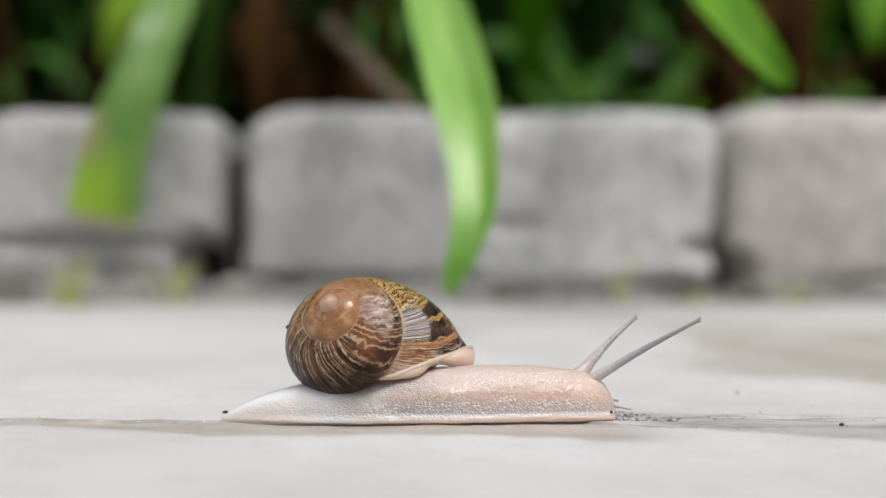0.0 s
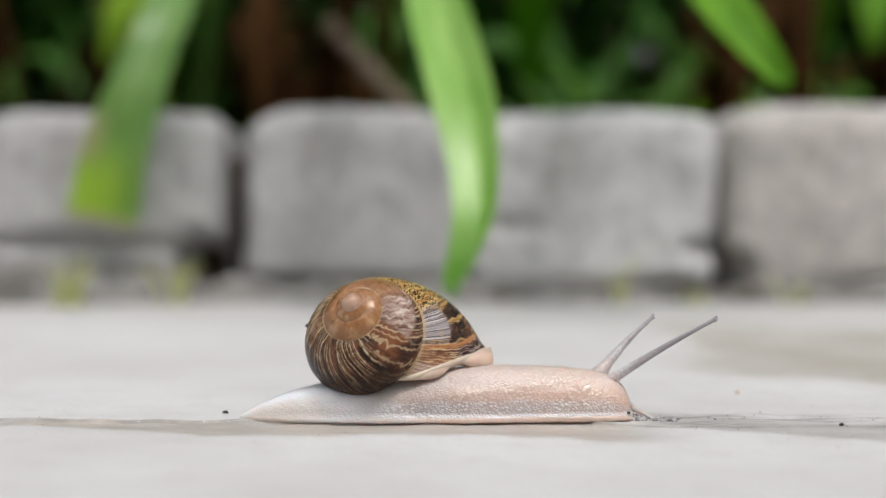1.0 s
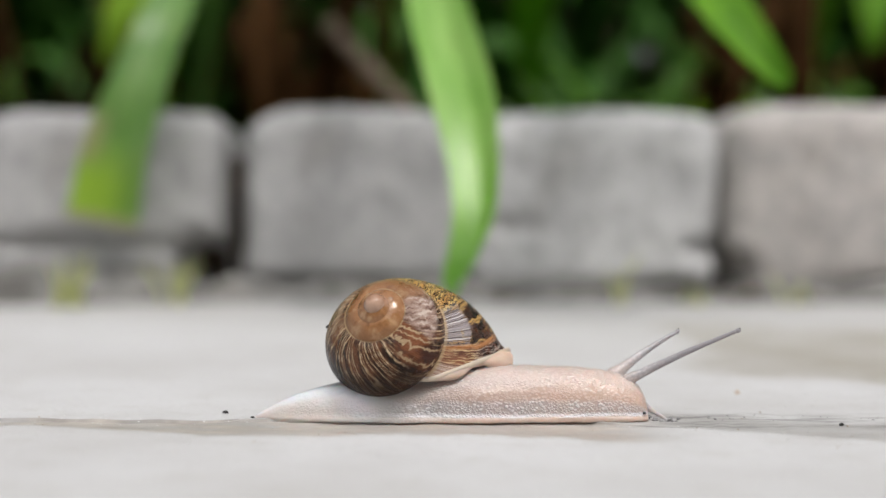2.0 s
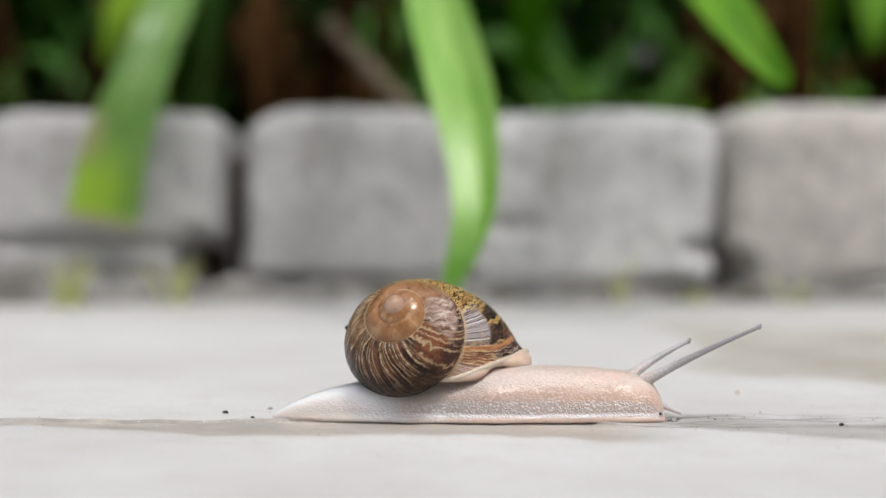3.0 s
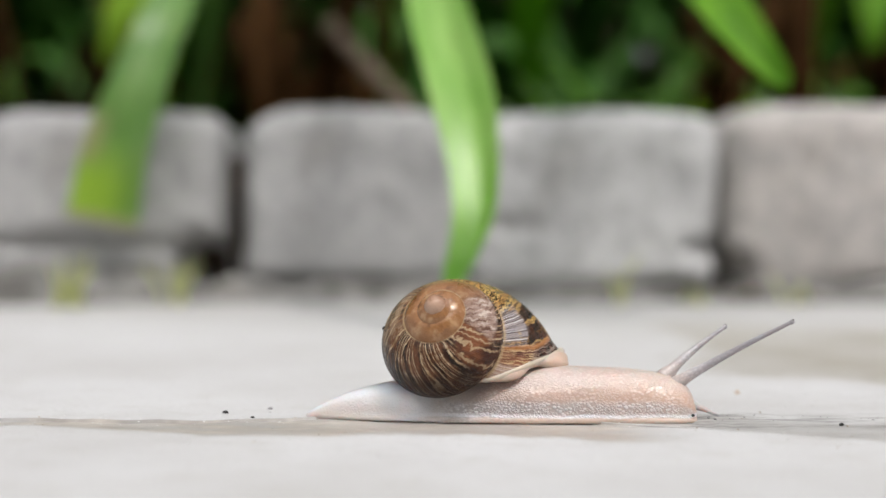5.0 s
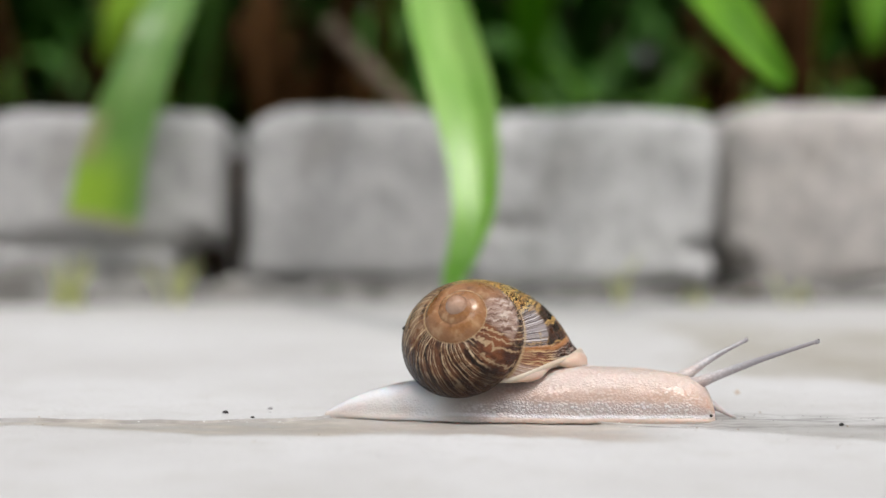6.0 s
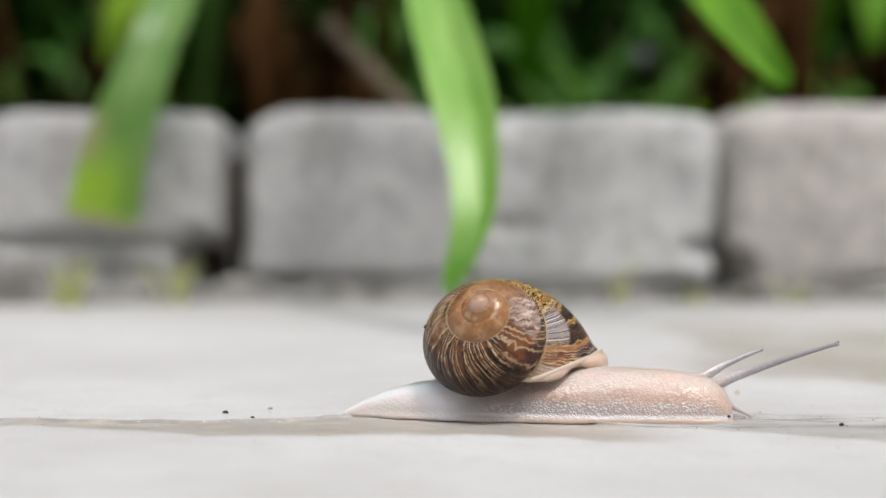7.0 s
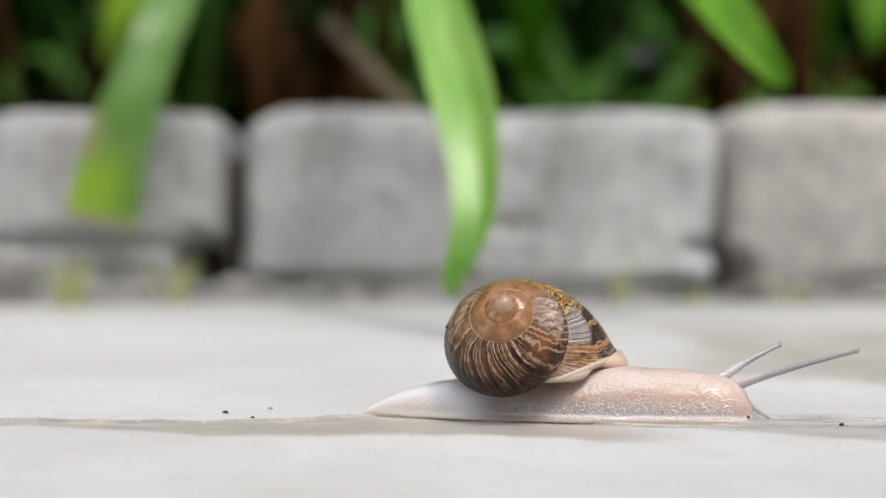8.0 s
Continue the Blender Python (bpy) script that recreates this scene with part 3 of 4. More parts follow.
def spaced(*runs):
    out = []
    for a, b, step in runs:
        k = max(1, int(round((b - a) / step)))
        out += [a + (b - a) * i / k for i in range(k)]
    return out + [runs[-1][1]]


def build_ground():
    xs = spaced((-40, -4, 6), (-4, -0.5, 0.35), (-0.5, -0.12, 0.02), (-0.12, 0.12, 0.0007), (0.12, 0.5, 0.02), (0.5, 4, 0.35), (4, 40, 6))
    ys = spaced((-40, -4, 6), (-4, -0.4, 0.3), (-0.4, -0.09, 0.02), (-0.09, -0.02, 0.0015), (-0.02, -0.0012, 0.0005), (-0.0012, 0.0012, 0.00012), (0.0012, 0.02, 0.0006), (0.02, 0.15, 0.002), (0.15, 0.5, 0.008), (0.5, 4, 0.35), (4, 40, 6))
    shift = [channel(x) for x in xs]
    verts = []
    for a in ys:
        follow = max(0.0, 1 - abs(a) / 0.07)
        for x, c in zip(xs, shift):
            y = a + c * follow
            verts.append((x, y, ground_z(x, y, a if follow > 0 else None)))
    faces = grid_faces(len(ys), len(xs))
    n = len(xs)
    uvs = [[(xs[k % n], ys[k // n]) for k in f] for f in faces]
    me = mesh_from("ground", verts, faces, uvs)
    return tagged(piece("ground", me, CONCRETE), "pale grey concrete paving with a wet shallow channel", "paving", kind="structure")


build_ground()


# ---- kerb of granite setts on a mortar bed ----
def build_kerb():
    # left and right edge, foot, top, crown, tilt, stone
    rows = [(-0.600, -0.499, 0.003, 0.076, 0.002, 0, STONE), (-0.494, -0.396, 0.004, 0.075, 0.003, 1, PALE_STONE), (-0.390, -0.294, 0.003, 0.077, 0.003, -1, STONE), (-0.288, -0.1985, 0.004, 0.074, 0.003, 0, STONE),
            (-0.1915, -0.0897, 0.0030, 0.0755, 0.002, 0.3, STONE), (-0.0826, 0.0078, 0.0060, 0.0742, 0.0060, 1.4, STONE), (0.0102, 0.1115, 0.0020, 0.0750, 0.0045, 1.6, PALE_STONE), (0.1175, 0.2180, 0.0030, 0.0785, 0.0030, -2.2, WARM_STONE),
            (0.2235, 0.322, 0.004, 0.077, 0.003, 0, STONE), (0.328, 0.425, 0.003, 0.076, 0.003, 1, PALE_STONE), (0.431, 0.53, 0.004, 0.078, 0.003, 0, STONE), (0.536, 0.63, 0.003, 0.076, 0.003, -1, STONE)]
    # chips and cracks: place, half width, half height, depth
    chips = [(-0.0985, 0.0170, 0.0140, 0.0140, 0.032), (-0.0900, 0.0060, 0.0150, 0.0070, 0.020), (-0.150, 0.0235, 0.056, 0.0060, 0.006), (-0.180, 0.0040, 0.020, 0.0080, 0.020), (-0.128, 0.009, 0.016, 0.006, 0.006),
             (0.0270, 0.0310, 0.0140, 0.0055, 0.006), (0.1070, 0.0235, 0.0140, 0.0060, 0.010), (0.1205, 0.0145, 0.0095, 0.0110, 0.018), (0.050, 0.004, 0.030, 0.0045, 0.009), (0.092, 0.0075, 0.018, 0.0050, 0.012),
             (0.145, 0.004, 0.020, 0.0060, 0.010), (0.178, 0.005, 0.015, 0.0050, 0.010), (-0.045, 0.0065, 0.045, 0.0050, 0.012)]
    for i, (a, b, foot, top, crown, tilt, stone) in enumerate(rows):
        mid = (a + b) / 2
        bites = [(cx - mid, cz - foot, rx, rz, deep) for cx, cz, rx, rz, deep in chips if a - 0.02 < cx < b + 0.02]
        me = rough_block(b - a, 0.095, top - foot, 34, 0.0032, 0.0010, i + 3, 0.0108, crown, bites)
        ob = piece("kerb_stone", me, stone)
        ob.matrix_world = pose(mid, 0.380 + 0.0475, foot, 0, tilt, 0.8 * math.sin(i * 2.3))
        shade = "pale grey" if stone is PALE_STONE else "tan-tinged grey" if stone is WARM_STONE else "weathered grey"
        tagged(ob, shade + " granite sett set in mortar beside the paving", "kerb stone", "row of kerb stones")
    # the row goes on along the whole bed
    stones = [o for o in scene.objects if o.name.startswith("kerb_stone")]
    for side in (-1, 1):
        for i in range(23):
            src = stones[(i * 5 + (side > 0)) % 4]
            x = side * (0.690 + 0.1035 * i) + (0.016 if side > 0 else 0)
            copy_thing(src, pose(x, 0.4275, 0.003, 0, 0.8 * math.sin(i * 1.7), 0.9 * math.sin(i * 2.9 + side)))
    # joint filling, set well back
    me = rough_block(6.0, 0.06, 0.056, 40, 0.002, 0.001, 9, 0.004)
    ob = piece("joint_mortar", me, SOIL)
    ob.matrix_world = pose(0.015, 0.440, 0.004)
    tagged(ob, "dark soil packed in the joints between the kerb stones", "soil", kind="structure")
    # thin uneven fillet at the foot of the stones
    xs, prof = spaced((-0.62, 0.65, 0.002)), 12
    verts = []
    for x in xs:
        high = 0.0105 + 0.0055 * noise.noise(Vector((x * 34, 2.0, 0.7))) + 0.009 * math.exp(-((x + 0.16) / 0.04) ** 2)
        high *= 1 - 0.40 * math.exp(-((x + 0.097) / 0.011) ** 2) - 0.6 * math.exp(-((x - 0.114) / 0.012) ** 2)
        bulk = min(1.0, max(0.0, (-0.105 - x) / 0.06)) * min(1.0, max(0.0, (x + 0.30) / 0.06))
        swell = 0.026 * bulk * bulk * (3 - 2 * bulk)
        for j in range(prof):
            t = j / (prof - 1)
            lump = noise.noise(Vector((x * 60, t * 3.0, 4.0)))
            back = 0.011 * max(0.0, t - 0.7) / 0.3
            verts.append((x, 0.3745 - swell + (0.004 + 0.6 * swell) * t + back + 0.4 * swell * max(0.0, t - 0.7) / 0.3 - lump * 0.003, -0.003 + (high + 0.003) * t ** 0.75 + lump * 0.0012))
    me = mesh_from("mortar_bed", verts, [f[::-1] for f in grid_faces(len(xs), prof)])
    tagged(piece("mortar_bed", me, DIRT), "dirt-darkened mortar fillet at the foot of the kerb stones", "mortar", kind="structure")


build_kerb()


# ---- plain wall added unseen behind the camera, to darken reflections and front light ----
def build_light_block():
    bm = bmesh.new()
    bmesh.ops.create_cube(bm, size=1.0, matrix=Matrix.Translation((0, -2.3, 0.8)) @ Matrix.Diagonal((9.0, 0.2, 1.7, 1)))
    bmesh.ops.bevel(bm, geom=bm.edges[:], offset=0.01, segments=2, affect="EDGES")
    me = bpy.data.meshes.new("wall_south")
    bm.to_mesh(me)
    bm.free()
    tagged(piece("wall_south", me, PLASTER), "plain grey-brown wall added out of view to cut light", "wall", kind="structure")


build_light_block()


# ---- planted bed behind the kerb ----
def build_bed():
    xs, ys = spaced((-3, -0.6, 0.2), (-0.6, 0.6, 0.03), (0.6, 3, 0.2)), spaced((0.45, 1.4, 0.04), (1.4, 6, 0.4))
    verts = [(x, y, 0.052 + 0.012 * noise.noise(Vector((x * 9, y * 9, 1.0))) + 0.01 * min(1, (y - 0.45) * 3)) for y in ys for x in xs]
    me = mesh_from("soil_bed", verts, grid_faces(len(ys), len(xs)))
    tagged(piece("soil_bed", me, SOIL), "dark brown soil of the planted bed", "soil", kind="structure")


build_bed()


def strap_plant(x, y, z, count, length, width, material, label, seed, lean=0.5, extra=()):
    """A tuft of arching strap leaves rising from one crown, each leaf a part."""
    rnd = random.Random(seed)
    top = tagged(new("strap_leaf_plant"), label, "plant", "plants of the bed")
    top.matrix_world = pose(x, y, z)
    for i in range(count):
        a = rnd.uniform(0, 2 * math.pi)
        out = Vector((math.cos(a), math.sin(a), 0))
        if out.y < -0.3 and extra:
            out.y = -out.y
        ln = length * rnd.uniform(0.6, 1.1)
        rise, reach = ln * rnd.uniform(0.45, 0.85), ln * rnd.uniform(0.25, 0.8) * (0.5 + lean)
        p0 = out * rnd.uniform(0, 0.02)
        ctrl = [p0, p0 + out * reach * 0.18 + Vector((0, 0, rise * 0.6)), p0 + out * reach * 0.55 + Vector((0, 0, rise)), p0 + out * reach + Vector((0, 0, rise * rnd.uniform(0.35, 0.9)))]
        strap_leaf("leaf", ctrl, width * rnd.uniform(0.7, 1.2), material, top, n=14, across=5, side=Vector((-out.y, out.x, 0)), twist=rnd.uniform(-0.8, 0.8))
    made = []
    for text, mat, wide, blunt, fold, twist, slim, ctrl in extra:
        leaf = strap_leaf("leaf", [Vector(c) - Vector((x, y, z)) for c in ctrl], wide, mat, top, n=80, across=13, fold=fold, blunt=blunt, twist=twist, slim=slim)
        leaf["label"] = text
        made.append(leaf)
    return made


def shrub(x, y, z, radius, height, count, size, material, seed):
    """A leafy bush: stems and a crown of many small leaves."""
    rnd = random.Random(seed)
    top = tagged(new("shrub"), "dense dark green leafy shrub in the shaded bed", "shrub", "shrubs behind the bed")
    top.matrix_world = pose(x, y, z)
    verts, faces, uvs = [], [], []
    for i in range(9):
        a = rnd.uniform(0, 2 * math.pi)
        r = radius * rnd.uniform(0.3, 0.9)
        end = Vector((math.cos(a) * r, math.sin(a) * r, height * rnd.uniform(0.5, 0.9)))
        pts = curve_points([(0, 0, -0.02), end * 0.4 + Vector((0, 0, 0.05)), end], 8)
        piece("stem", mesh_from("stem", *tube_data(pts, [0.008 * (1 - 0.75 * k / 7) for k in range(8)], 6)), TWIG, top)
    for i in range(count):
        a, h = rnd.uniform(0, 2 * math.pi), rnd.random() ** 1.2
        r = radius * math.sqrt(rnd.random()) * (1.0 - 0.55 * h * h) * (1 + 0.25 * math.sin(3 * a + seed) + 0.15 * math.sin(7 * h + 5 * a))
        c = Vector((math.cos(a) * r, math.sin(a) * r, h * height))
        d = Vector((rnd.gauss(0, 1), rnd.gauss(0, 1), rnd.gauss(0, 0.6))).normalized()
        ln = size * rnd.uniform(0.6, 1.3)
        side = d.cross(Vector((0.1, 0.2, 1))).normalized()
        strap_leaf_data([c, c + d * ln * 0.5 + Vector((0, 0, ln * 0.1)), c + d * ln - Vector((0, 0, ln * 0.15))], ln * 0.40, n=5, across=3, side=side, verts=verts, faces=faces, uvs=uvs)
    tagged(piece("foliage", mesh_from("foliage", verts, faces, uvs), material, top), kind="stuff")
    return top


def build_plants():
    rnd = random.Random(5)
    for i in range(6):
        shrub(-0.85 + i * 0.34 + rnd.uniform(-0.05, 0.05), 1.10 + rnd.uniform(-0.05, 0.08), 0.04, 0.30, 0.55, 1500, 0.050, DEEP_GREEN, 40 + i)
    for i in range(6):
        shrub(-1.6 + i * 0.65, 1.75 + rnd.uniform(-0.1, 0.1), 0.04, 0.55, 1.3, 1700, 0.10, DEEP_GREEN, 60 + i)
    # tall back row, mostly out of view, added to hold back sky light
    for i in range(7):
        shrub(-4.2 + i * 1.4, 3.2 + rnd.uniform(-0.2, 0.2), 0.02, 1.1, 2.8, 1500, 0.26, DEEP_GREEN, 80 + i)
    strap_plant(-0.46, 0.74, 0.05, 10, 0.26, 0.018, DEEP_GREEN, "tuft of dark green strap leaves in the bed", 21)
    strap_plant(0.40, 0.76, 0.05, 10, 0.26, 0.018, DEEP_GREEN, "tuft of dark green strap leaves in the bed", 22)
    strap_plant(0.20, 0.92, 0.05, 9, 0.22, 0.016, DEEP_GREEN, "tuft of dark green strap leaves in the bed", 23)
    middle = strap_plant(-0.03, 0.76, 0.05, 7, 0.24, 0.018, DEEP_GREEN, "strap-leaved plant with a long leaf arching over the kerb", 24, extra=[
        ("fresh glossy green leaf arching down over the kerb", GREEN, 0.0238, 0.0, -0.45, 0.60, 0.32,
         [(-0.03, 0.74, 0.06), (-0.03, 0.60, 0.19), (-0.018, 0.42, 0.205), (-0.008, 0.31, 0.158), (-0.0016, 0.26, 0.1077), (0.0085, 0.218, 0.067), (0.0118, 0.200, 0.041), (0.0096, 0.194, 0.0266), (0.0036, 0.190, 0.0118)])])
    west = strap_plant(-0.20, 0.78, 0.05, 7, 0.22, 0.018, DEEP_GREEN, "strap-leaved plant with a spotted old leaf hanging over the kerb", 25, extra=[
        ("dull green leaf with yellowed spots and a torn end", OLD_GREEN, 0.0380, 0.80, -0.25, 0.2, 0.75,
         [(-0.16, 0.76, 0.06), (-0.125, 0.64, 0.19), (-0.103, 0.46, 0.185), (-0.1085, 0.385, 0.123), (-0.117, 0.365, 0.0936), (-0.127, 0.36, 0.0624), (-0.1330, 0.36, 0.0320)]),
        ("bright yellow-green young leaf", LIME, 0.030, 0.0, 0.25, 0.0, 0.0,
         [(-0.19, 0.76, 0.06), (-0.17, 0.72, 0.20), (-0.163, 0.62, 0.190), (-0.168, 0.58, 0.148), (-0.177, 0.575, 0.114)])])
    east = strap_plant(0.10, 0.76, 0.05, 7, 0.22, 0.018, DEEP_GREEN, "strap-leaved plant with a drooping fresh leaf", 26, extra=[
        ("fresh green leaf with a drooping tip", DROOP_GREEN, 0.0265, 0.0, -0.30, 0.0, 0.0,
         [(0.06, 0.74, 0.06), (0.05, 0.62, 0.16), (0.062, 0.44, 0.175), (0.078, 0.31, 0.137), (0.089, 0.265, 0.110), (0.099, 0.248, 0.0925), (0.1115, 0.24, 0.0755)]),
        ("bright yellow-green young leaf", DROOP_GREEN, 0.034, 0.0, 0.25, 0.0, 0.0,
         [(0.20, 0.74, 0.06), (0.224, 0.68, 0.195), (0.230, 0.60, 0.185), (0.227, 0.575, 0.145), (0.224, 0.570, 0.120)]),
        ("short green leaf beside the kerb", MID_GREEN, 0.013, 0.0, 0.25, 0.0, 0.0,
         [(0.207, 0.62, 0.055), (0.211, 0.60, 0.09), (0.216, 0.585, 0.116)])])
    for k, (x, y) in enumerate(((-0.075, 0.60), (-0.10, 0.66), (-0.26, 0.62), (0.155, 0.62), (0.26, 0.66), (-0.19, 0.68), (0.185, 0.56), (-0.045, 0.64))):
        top = tagged(new("withered_plant"), "clump of withered brown leaves in the bed", "plant", "withered plants")
        top.matrix_world = pose(x, y, 0.05)
        for i in range(9):
            a = rnd.uniform(0, 2 * math.pi)
            h = rnd.uniform(0.05, 0.13)
            r = rnd.uniform(0.01, 0.05)
            o = Vector((math.cos(a), math.sin(a) * 0.5, 0))
            strap_leaf("leaf", [o * 0.004, o * r * 0.5 + Vector((0, 0, h)), o * r + Vector((0, 0, h * rnd.uniform(0.3, 0.9)))], rnd.uniform(0.008, 0.02), BROWN_LEAF, top, n=10, across=5, side=Vector((-o.y, o.x, 0)).normalized(), twist=rnd.uniform(-1, 1))
    for x, y, h in ((0.122, 0.50, 0.048), (0.132, 0.515, 0.050), (0.212, 0.56, 0.075), (0.080, 0.62, 0.07), (0.105, 0.66, 0.10), (0.045, 0.66, 0.08), (0.175, 0.64, 0.09), (-0.035, 0.68, 0.07), (-0.30, 0.66, 0.09)):
        top = tagged(new("seedling"), "low fresh green seedling at the edge of the bed", "plant", "seedlings")
        top.matrix_world = pose(x, y, 0.052)
        for i in range(6):
            a = rnd.uniform(0, 2 * math.pi)
            o = Vector((math.cos(a), math.sin(a), 0))
            strap_leaf("leaf", [o * 0.002, o * h * 0.3 + Vector((0, 0, h * 0.6)), o * h * 0.6 + Vector((0, 0, h * rnd.uniform(0.5, 0.9)))], h * 0.25, LIME if y < 0.55 else MID_GREEN, top, n=8, across=3, side=Vector((-o.y, o.x, 0)))
    pts = curve_points([(-0.060, 0.585, 0.136), (-0.048, 0.575, 0.122), (-0.031, 0.54, 0.102), (-0.010, 0.50, 0.078)], 20)
    ob = piece("dry_stalk", mesh_from("dry_stalk", *tube_data(pts, [0.0042 + 0.001 * math.sin(i * 1.3) for i in range(20)], 9)), TWIG)
    tagged(ob, "dry brown stalk leaning on the kerb stones", "stalk")
    return middle + west + east


LEAVES = build_plants()
DROOPING = LEAVES[3]


# ---- the snail ----
TURN = 2 * math.pi
GROWTH = math.log(1.8224) / TURN


def shell_section(th):
    """Scale and section of the whorl at the angle th (0 at the mouth)."""
    u = min(1.0, max(0.0, 1 + th / (TURN * 0.75)))
    u = u * u * (3 - 2 * u)
    return 0.01905 * math.exp(GROWTH * th), 0.5965 - 0.0825 * u, -0.8556 - 0.2197 * u, 0.3604 * (1 - 0.3403 * u), 0.5595 * (1 + 0.2798 * u)


AX_AZ, AX_EL = -0.4502, 0.504
AXIS = Vector((math.sin(AX_AZ) * math.cos(AX_EL), -math.cos(AX_AZ) * math.cos(AX_EL), math.sin(AX_EL)))
AX_X = Vector((0, 0, 1)).cross(AXIS).normalized()
AX_Y = AXIS.cross(AX_X)


def shell_point(th, ph, grow=1.0):
    g, cr, cz, ar, az = shell_section(th)
    c, s = math.cos(0.5308), math.sin(0.5308)
    e1, e2 = ar * grow * math.cos(ph), az * grow * math.sin(ph)
    r, z = g * (cr + c * e1 - s * e2), g * (cz + s * e1 + c * e2)
    a = -(th + 0.557)
    return AX_X * (r * math.cos(a)) + AX_Y * (r * math.sin(a)) + AXIS * z


RIM_UP = Vector((-0.345, 0, 0.939))
RIM_AT = Vector((0.00945, 0, -0.01411))


def mouth_angle(ph):
    """Where the whorl ends: it is cut by the plane of the mouth."""
    soft = 0.8247 * math.cos(ph + 4.6844)
    if 0.40 < ph < 2.95:
        return soft
    last = -1.3
    for i in range(90):
        th = -1.3 + i * 0.025
        if (shell_point(th, ph) - RIM_AT).dot(RIM_UP) <= 0:
            return 0.5 * (th + last)
        last = th
    return soft


def lerp(x, pairs):
    for (a, va), (b, vb) in zip(pairs, pairs[1:]):
        if x <= b:
            return va + (vb - va) * max(0.0, (x - a) / (b - a))
    return pairs[-1][1]


def build_shell(parent):
    rows, around = 520, 90
    ends = [mouth_angle(TURN * j / around) for j in range(around)]
    for _ in range(3):
        ends = [0.25 * ends[j - 1] + 0.5 * ends[j] + 0.25 * ends[(j + 1) % around] for j in range(around)]

    def surface(th0, j):
        ph = TURN * j / around
        th = th0 + ends[j] * min(1.0, max(0.0, 1 + th0 / 2))
        late = max(0.0, 1 + th0 / 0.30)
        outer = max(0.0, math.cos(ph - 5.0))
        rim = 1 + 0.045 * late * late + 0.085 * outer * late ** 3
        fs = 1.11 - 0.63 * min(1.0, max(0.0, (th + 4.5) / 3.5))
        dent = 1 - 0.035 * min(1.0, max(0.0, (th / TURN + 2.0) / 0.6)) * math.exp(-((ph - fs) / 0.16) ** 2)
        ridge = 1 + 0.005 * noise.noise(Vector((th * 11, math.cos(ph) * 1.2, math.sin(ph) * 1.2)))
        return shell_point(th, ph, rim * dent * ridge), th / TURN

    verts, par = [], []
    for i in range(rows):
        th0 = -TURN * 3.9 * (1 - i / (rows - 1))
        for j in range(around):
            p, u = surface(th0, j)
            verts.append(p)
            par.append(u)
    faces = grid_faces(rows, around, True)
    uvs = []
    half = around // 2
    for i in range(rows - 1):
        for j in range(around):
            k = (j + 1) % around
            v0 = ((j + half) % around) / around
            v1 = v0 + 1 / around
            uvs.append(((par[i * around + j], v0), (par[i * around + k], v1), (par[(i + 1) * around + k], v1), (par[(i + 1) * around + j], v0)))
    # rounded tip of the spire
    base, n = len(verts), 20
    hub = AXIS * -0.0018 + Vector((0, 0, 0.0003))
    for i in range(n + 1):
        for j in range(n):
            a, b = math.pi * i / n, TURN * j / n
            verts.append(hub + (AX_X * math.cos(b) * math.sin(a) + AX_Y * math.sin(b) * math.sin(a) + AXIS * math.cos(a)) * 0.0020)
    extra = [tuple(base + k for k in f) for f in grid_faces(n + 1, n, True)]
    faces += extra
    uvs += [((-3.3, 0.3), (-3.3, 0.31), (-3.31, 0.31), (-3.31, 0.3))] * len(extra)
    shell = piece("shell", mesh_from("shell", verts, faces, uvs), SHELL, parent, "glossy brown coiled shell with cream and black streaks")
    speck = piece("dirt_speck", pebble(0.0011, 4, 0.9), PELLET, shell, "tiny black speck of dirt stuck on the shell")
    speck.location = shell_point(-3.66, 6.24, 1.01) + Vector((0.0002, -0.0002, -0.0004))
    # thickened rim of the mouth
    ring = [surface(0.0, j)[0] for j in range(around)]
    mid = sum(ring, Vector()) / around
    verts, n = [], 10
    for j, p in enumerate(ring):
        tan = (ring[(j + 1) % around] - ring[j - 1]).normalized()
        out = (p - mid)
        out = (out - tan * out.dot(tan)).normalized()
        b = tan.cross(out)
        rad = 0.00038 * (1 + 0.3 * noise.noise(p * 300)) * (1 + 0.5 * max(0.0, math.cos(TURN * j / around - 5.1)) ** 4)
        for k in range(n):
            w = TURN * k / n
            verts.append(p + out * rad * math.cos(w) + b * rad * 1.3 * math.sin(w))
    faces = [(j * n + k, ((j + 1) % around) * n + k, ((j + 1) % around) * n + (k + 1) % n, j * n + (k + 1) % n) for j in range(around) for k in range(n)]
    piece("lip", mesh_from("lip", verts, faces), LIP, shell, "pale cream thickened rim of the shell")
    # soft mantle closing the mouth
    verts, rings = [], 12
    for i in range(rings):
        f = 1 - i / (rings - 1)
        for j, p in enumerate(ring):
            q = mid + (p - mid) * (f * 0.985)
            lump = 0.5 + 0.9 * noise.noise(q * 190 + Vector((0, 0, 2)))
            verts.append(q - RIM_UP * (0.0030 * math.sin(math.pi * min(1, (1 - f) * 2.2 + 0.02)) * max(0.15, lump)))
    faces = grid_faces(rings, around, True)
    # swollen edge that hangs out below the front of the rim
    path = [ring[j % around] for j in range(around + 7, 73, -1)]
    swell = [(0, 0.0002), (0.10, 0.0005), (0.22, 0.0011), (0.33, 0.0004), (0.45, 0.0004), (0.58, 0.0019), (0.76, 0.0020), (0.90, 0.0009), (1, 0.0002)]
    base, n = len(verts), 14
